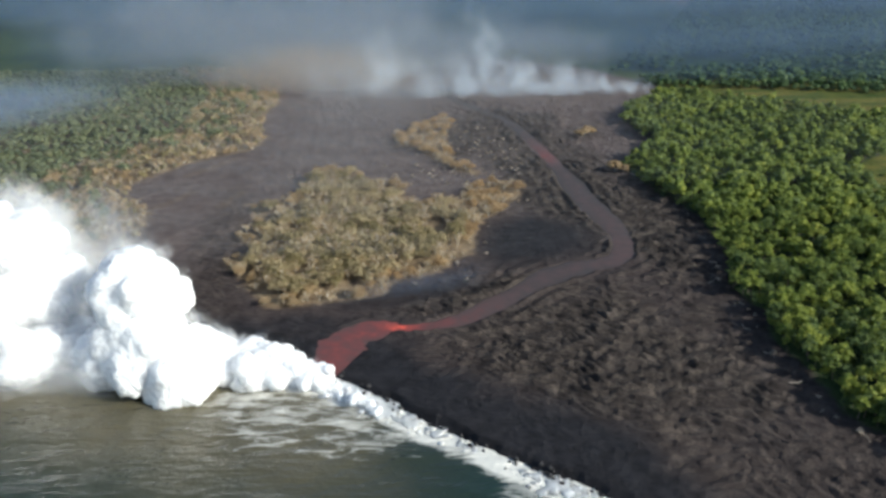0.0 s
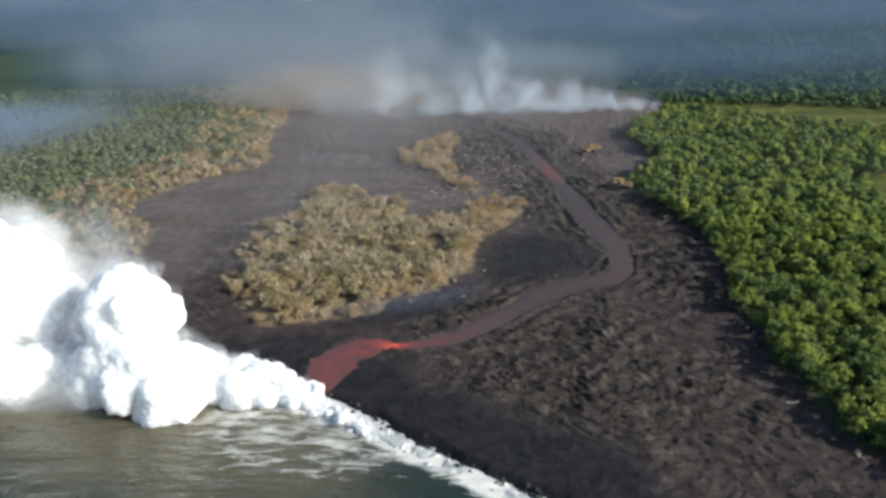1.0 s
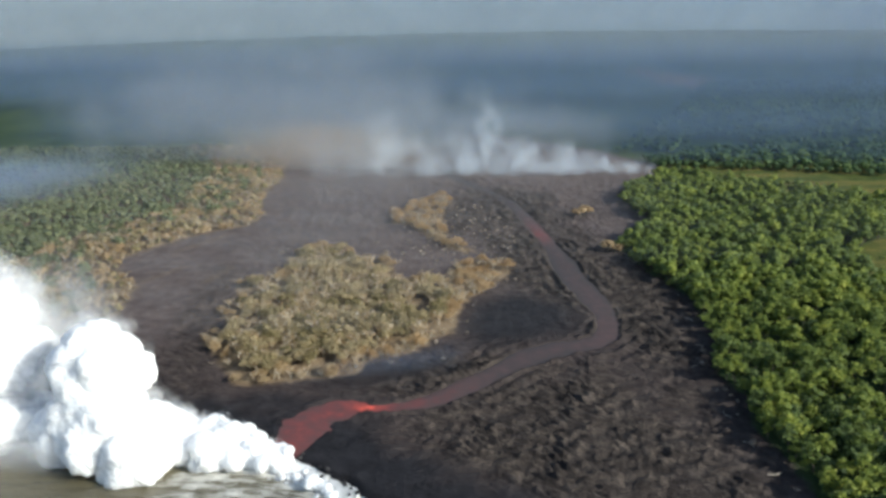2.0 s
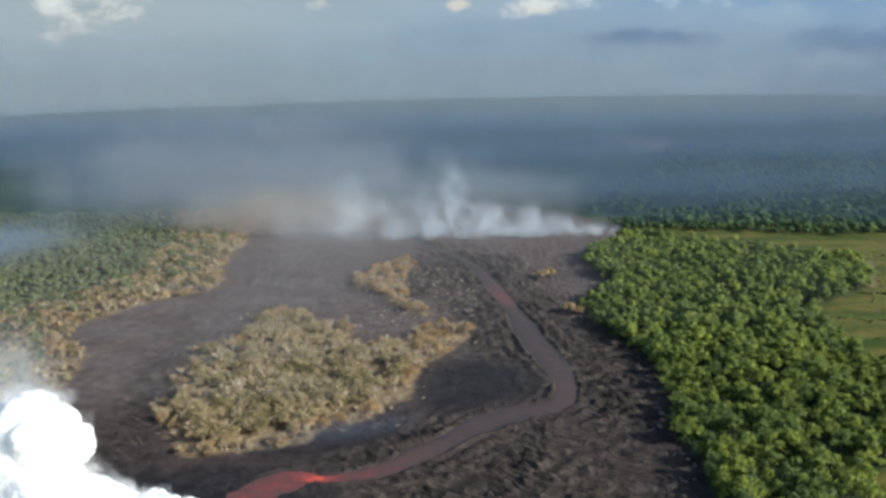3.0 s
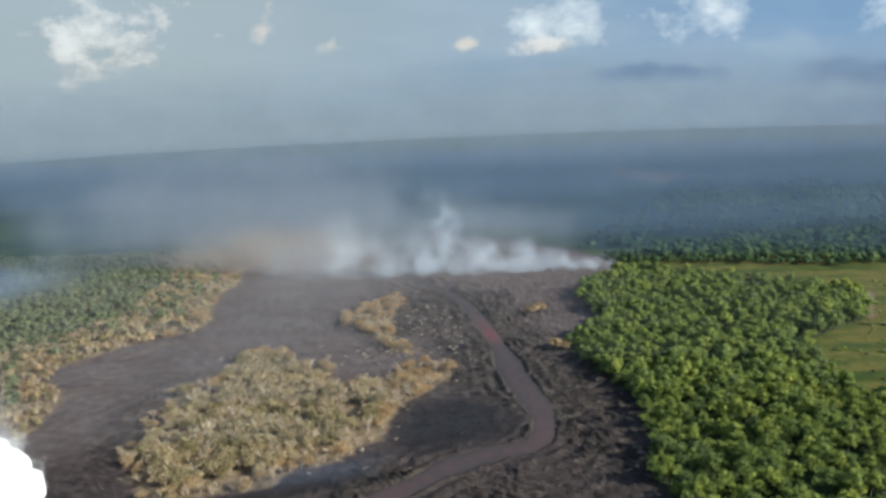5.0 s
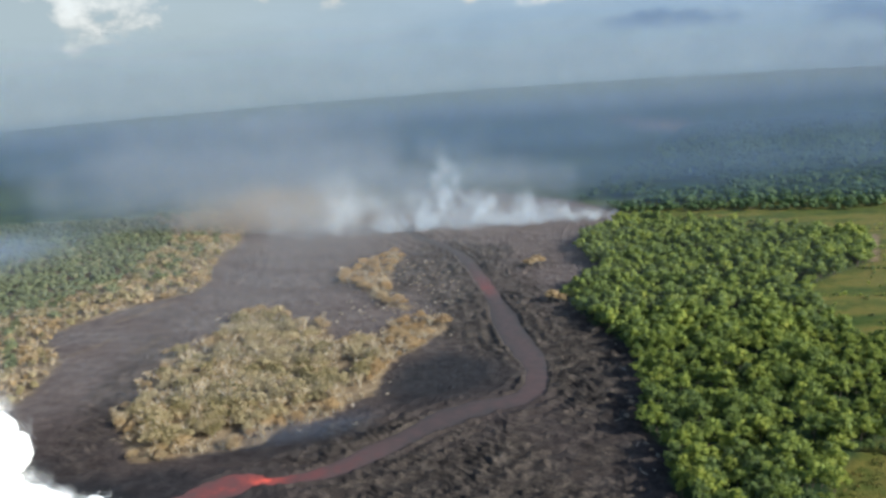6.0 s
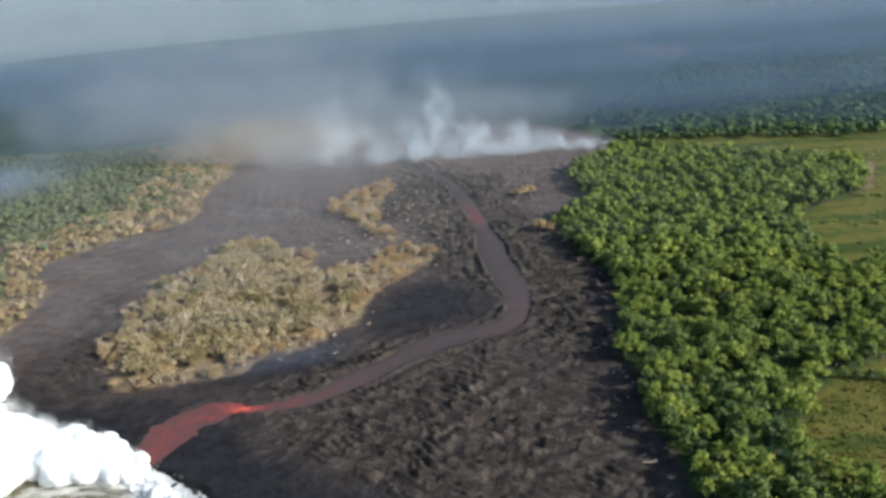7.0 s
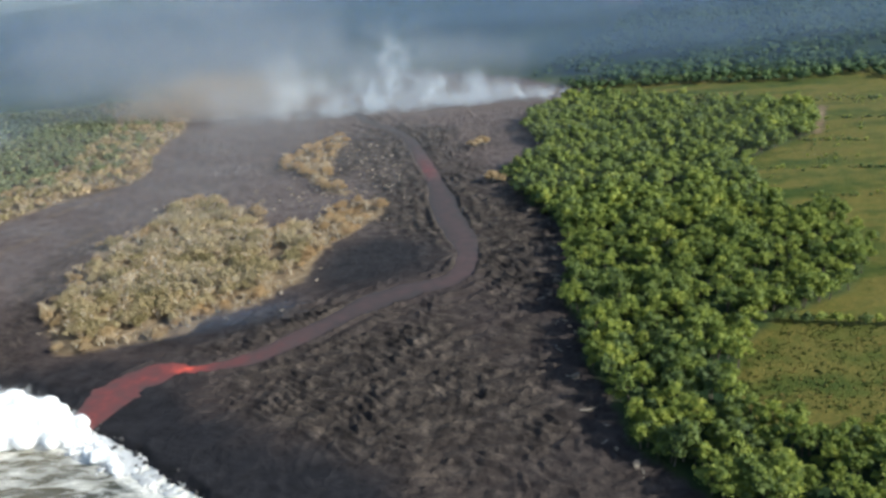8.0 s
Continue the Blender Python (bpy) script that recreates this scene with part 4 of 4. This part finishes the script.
def far_tree(seed, tall, spread):
    """A distant tree: short stem, one lumpy crown with a few sprays."""
    rng = np.random.default_rng(seed)
    v = BALL_CORE[0] * spread * (0.65 + 0.45 * rng.random((len(BALL_CORE[0]), 1))) * (1, 1, 0.7) + (0, 0, tall * 0.62)
    d = rng.normal(size=(6, 3)) * (1, 1, 0.6) + (0, 0, 0.4)
    d /= np.linalg.norm(d, axis=1)[:, None]
    return tube([(0, 0, -0.5), (0, 0, tall * 0.5)], (0.035 * tall, 0.02 * tall), 3), join([(v, BALL_CORE[1]), leaf_cards(rng, d * spread * (1, 1, 0.7) + (0, 0, tall * 0.62), d, spread * 0.45)])


FAR_KINDS = [far_tree(200 + k, t, s) for k, (t, s) in enumerate([(11, 5.5), (13, 6.5), (9, 6.0), (8, 4.5)])]
FAR_WOOD = [(270, 1425), (330, 1290), (720, 1185), (1200, 1000), (2600, 1600), (1800, 2600), (700, 2400), (420, 1700)]
far = spots(FAR_WOOD, 12.5, 0.95, 5)
far = far[(far[:, 1] < 2300) & (far[:, 0] < 1250)]
thick = fbm(far[:, 0] / 160, far[:, 1] / 60, 3, 77)
plant_mass("far_forest", FAR_KINDS, far[(thick > 0.37) | (far[:, 1] > 1560)], "distant green woods between fields", rng, M_BARK, [M_FAR_LEAF], 0.7, 1.35)

# scorched land: bare tan trees, wilting olive trees, tan bushes
DEAD_KINDS = [green_tree(301, 9.5, 6.6, 7, 64, full=0, spray=0.24, loose=0.8), dead_tree(300, 9.5, 6.0, 84, 0.13), green_tree(303, 8.5, 7.6, 7, 64, full=0, spray=0.24, loose=0.8), dead_tree(302, 11.5, 6.6, 90, 0.13), green_tree(305, 10.5, 8.2, 8, 64, full=0, spray=0.24, loose=0.8), dead_tree(306, 8, 5.6, 70, 0.13)]
DEAD_MATS = [M_OLIVE, M_DRY]
kip = np.concatenate([spots(KIPUKA, 7.6, 0.92, 8), spots(KIPUKA_NORTH, 7.0, 0.8, 9), spots(KIPUKA_LINK, 6.0, 0.6, 11)])
firm = land_masks(kip[:, 0], kip[:, 1])[0] - 60 * (fbm(kip[:, 0] / 13, kip[:, 1] / 13, 2, 44) < 0.36)
kip, firm = kip[firm > 0], firm[firm > 0]
arm = (kip[:, 1] > 740) & (kip[:, 0] > 5) | (kip[:, 1] > 925)
rim = (firm < 14) | arm
# Arm is rust-coloured itself; eastern front rim gets sunlit orange as leaf colour.
rusty_lit = rim & (arm | (kip[:, 0] > -75) & (kip[:, 1] < 730))
front = (kip[:, 1] < 700)
SCORCHED = "scorched trees on the island of old land"
plant_things("scorched_tree", DEAD_KINDS, kip[rim & front & ~rusty_lit], "scorched tan tree with bleached bare limbs", SCORCHED, rng, M_GREY_BARK, [M_DRY], 0.45, 1.0)
plant_things("scorched_tree", DEAD_KINDS, kip[rim & front & rusty_lit], "scorched tree in a warmer sunlit tan, with bleached bare limbs", SCORCHED, rng, M_GREY_BARK, [M_RUST_LIT, M_DRY], 0.45, 1.0)
plant_things("wilting_tree", DEAD_KINDS, kip[~rim & front][:280], "wilting khaki tree with pale bare limbs", SCORCHED, rng, M_GREY_BARK, DEAD_MATS, 0.6, 1.35)
plant_mass("scorched_grove", DEAD_KINDS, kip[rim & ~front & ~rusty_lit], "grove edge of scorched tan trees ringed by lava", rng, M_GREY_BARK, [M_DRY], 0.45, 1.0)
plant_mass("rusty_grove", DEAD_KINDS, kip[rim & ~front & rusty_lit], "straggling grove of rust-brown scorched trees", rng, M_GREY_BARK, [M_RUST_LIT, M_DRY], 0.45, 1.0)
plant_mass("wilting_grove", DEAD_KINDS, np.concatenate([kip[~rim & front][280:], kip[~rim & ~front]]), "grove of wilting khaki trees ringed by lava", rng, M_GREY_BARK, DEAD_MATS, 0.6, 1.3)
left = spots(DEADWOOD, 9.5, 0.85, 10)
left = left[(left[:, 0] > -850) & (left[:, 1] < 1500)]
deep = inside(left[:, 0], left[:, 1], DEADWOOD)
DRY_MID = [dead_tree(330, 8, 5, 40), green_tree(331, 8, 5.5, 3, 14, full=0.25, spray=0.6, loose=0.9), dead_tree(332, 8, 6, 50), green_tree(333, 7, 5.5, 4, 12, full=0.25, spray=0.6, loose=0.9)]
plant_mass("scorched_wood", DRY_MID, left[deep < 34], "smoke-veiled wood of dry scorched trees", rng, M_GREY_BARK, [M_DRY, M_OLIVE, M_DRY, M_DRY], 0.5, 1.2)
plant_mass("wilting_wood", DRY_MID, left[(deep >= 34) & (deep < 110)], "smoke-veiled wood of wilting grey-green trees", rng, M_GREY_BARK, [M_OLIVE, M_SAGE, M_DRY, M_OLIVE], 0.6, 1.5)
plant_mass("hazy_wood", FAR_KINDS, left[deep >= 110], "grey-green wood wilting under drifting smoke", rng, M_GREY_BARK, [M_SAGE], 0.7, 1.0)

# bushes
def bush(seed, size, leaves=10, lobes=3):
    rng = np.random.default_rng(seed)
    parts = []
    for _ in range(lobes):
        c = np.array([*rng.normal(size=2) * size * 0.5, size * rng.uniform(0.3, 0.55)])
        r = size * rng.uniform(0.45, 0.7)
        parts.append((BALL_CORE[0] * r * (0.7 + 0.35 * rng.random((len(BALL_CORE[0]), 1))) * (1, 1, 0.8) + c, BALL_CORE[1]))
        d = rng.normal(size=(leaves, 3)) * (1, 1, 0.7) + (0, 0, 0.5)
        d /= np.linalg.norm(d, axis=1)[:, None]
        parts.append(leaf_cards(rng, c + d * r * rng.uniform(0.75, 1.15, (leaves, 1)), d, r * 0.4))
    return tube([(0, 0, -0.4), (0, 0, size * 0.5)], (0.09 * size, 0.05 * size)), join(parts)


BUSHES = [bush(500 + k, 2.2 + 0.4 * k) for k in range(4)]
LOW_BUSHES = [bush(510 + k, 2.4 + 0.4 * k, 7, 1) for k in range(4)]
SPECKS = [(-10, 840), (80, 880), (110, 960), (60, 1060), (0, 1120), (-70, 1040), (-40, 900)]
low = np.concatenate([spots(SPECKS, 12, 0.6, 21), spots([(-200, 560), (-60, 540), (30, 600), (60, 740), (110, 860), (60, 900), (-150, 960), (-230, 800)], 17, 0.22, 22), spots([(30, 640), (120, 650), (130, 730), (60, 760)], 17, 0.4, 23)])
c, _ = line_dist(low[:, 0], low[:, 1], [tuple(p) for p in channel_line])
low = low[(c > 22) & (inside(low[:, 0], low[:, 1], KIPUKA) < 4)]
rim = np.concatenate([np.linspace(a, b, 7) for a, b in zip(np.array(GREEN[:15], float), np.array(GREEN[1:16], float))])
rim = rim[rng.random(len(rim)) < 0.16] + rng.normal(size=(1, 2)) - (2, 0)
low = np.concatenate([low[:150], rim, rng.uniform((238, 1000), (268, 1075), (12, 2))])
plant_things("scorched_bush", [dead_tree(520 + k, 2.6, 2.6 + 0.3 * k, 34) for k in range(4)] + BUSHES[:2], low, "small scorched tan bush among black lava", "scorched bushes on the lava", rng, M_GREY_BARK, [M_ASH], 0.4, 1.3, "bush")

# hedges, orchard and scrub on the fields
HEDGES = [((432, 850), (760, 765)), ((436, 765), (700, 696)), ((480, 935), (860, 836)), ((560, 1012), (980, 905)), ((470, 1130), (900, 1018)), ((470, 655), (640, 610)), ((330, 1215), (520, 1165))]
row = np.concatenate([np.stack([np.linspace(a[0], b[0], n), np.linspace(a[1], b[1], n)], 1) for a, b in HEDGES for n in [int(math.dist(a, b) / 3.2)]])
row = row + rng.normal(size=row.shape) * 1.4
row = row[fbm(row[:, 0] / 22, row[:, 1] / 22, 2, 55) > 0.46]
plant_mass("hedge", LOW_BUSHES, row, "dark green hedgerows between the fields", rng, M_BARK, [M_LEAF], 0.6, 1.6, "hedge")
orchard = np.array([(356 + 8.2 * k, 531 - 2.0 * k + 0.5 * math.sin(3 * k)) for k in range(14)])
plant_things("orchard_tree", [green_tree(600 + k, 6, 3.4, 6, 16) for k in range(3)], orchard, "small round green orchard tree standing in a row", "orchard row in the field", rng, M_BARK, [M_LEAF], 1.1, 1.4)
scrub = spots([(300, 440), (330, 420), (420, 405), (560, 400), (560, 470), (430, 510), (360, 528), (325, 500)], 3.3, 0.8, 24)
plant_mass("scrub", LOW_BUSHES, scrub[fbm(scrub[:, 0] / 25, scrub[:, 1] / 25, 3, 57) > 0.30], "low brownish green scrub in a clearing", rng, M_BARK, [M_SCRUB], 0.2, 0.6, "scrub")
scrub = spots([(440, 560), (700, 480), (1000, 900), (620, 1120), (430, 1160), (580, 1040), (545, 950), (440, 870), (424, 770), (470, 690), (465, 620)], 8.5, 0.5, 25)
plant_mass("scrub", LOW_BUSHES, scrub[fbm(scrub[:, 0] / 60, scrub[:, 1] / 26, 3, 58) > 0.53], "scattered bushes on the grassland", rng, M_BARK, [M_LEAF], 0.4, 1.1, "scrub")

# single survivors on the lava
LONE = [(184, 884, 1.6), (171, 1030, 1.5), (181, 1036, 1.2), (176, 1046, 1.3), (163, 1028, 1.0), (192, 879, 1.2), (181, 894, 1.1)]
for (x, y, s) in LONE:
    plant_things("scorched_tree", [green_tree(400 + int(x), 8, 5, 7, 16)], np.array([[x, y]]), "lone scorched tan tree standing on the lava", "", rng, M_GREY_BARK, [M_DRY], s, s * 1.01)


# fallen trunks at the forest edge and boulders in the surf
def fallen_log(seed):
    rng = np.random.default_rng(seed)
    n = rng.uniform(6, 12)
    trunk = tube([(-n / 2, 0, 0.3), (0, rng.normal() * 0.4, 0.45), (n / 2, rng.normal() * 0.8, 0.35)], (0.42, 0.34, 0.16), 6)
    limb = tube([(n * 0.1, 0, 0.4), (n * 0.25, 1.2, 0.7), (n * 0.35, 2.4, 1.2)], (0.16, 0.11, 0.05), 4)
    return trunk, limb


for k, (x, y) in enumerate([(205, 842), (214, 790), (222, 735), (226, 690), (222, 640), (209, 600), (215, 560), (212, 525), (216, 487), (221, 452), (226, 424), (240, 395), (200, 870), (228, 1000)]):
    trunk, limb = fallen_log(700 + k)
    h = float(height(np.array([x]), np.array([y]))[0])
    log = tagged(new("fallen_log"), "pale fallen tree trunk lying at the lava's edge", "log", "fallen trunks at the forest edge")
    log.matrix_basis = pose(x, y, h + 0.1, 0, 0, 40 * k)
    part("trunk", quad_mesh("trunk", *trunk, [M_LOG]), log)
    part("limb", quad_mesh("limb", *limb, [M_LOG]), log)


def boulder_mesh(seed):
    rng = np.random.default_rng(seed)
    v = BALL_LOW[0] * (0.72 + 0.4 * lumps(BALL_LOW[0] * 3 + seed, 2.2, seed))[:, None] * rng.uniform(0.7, 1.3, 3)
    return quad_mesh("boulder", v, BALL_LOW[1], [M_ROCK], smooth=False)


M_ROCK = bark_material("wet_black_rock", (0.012, 0.012, 0.014), (0.045, 0.042, 0.042))
rocks = [boulder_mesh(800 + k) for k in range(4)]
shore = smooth_line(COAST[3:11], 24)[14:]
for k in range(46):
    x, y = shore[rng.integers(len(shore))] + rng.normal(size=2) * 2.5 - (0.6, 0.9)
    s = rng.uniform(0.8, 2.6)
    rock = tagged(new("lava_boulder", rocks[k % 4]), "wet black lava boulder in the white surf", "boulder", "boulders along the shore")
    z = max(float(height(np.array([x]), np.array([y]))[0]), -3.4)
    rock.matrix_basis = Matrix.LocRotScale((x, y, z + 0.25 * s), Euler((rng.uniform(0, 6), rng.uniform(0, 6), rng.uniform(0, 6))), (s, s, s))
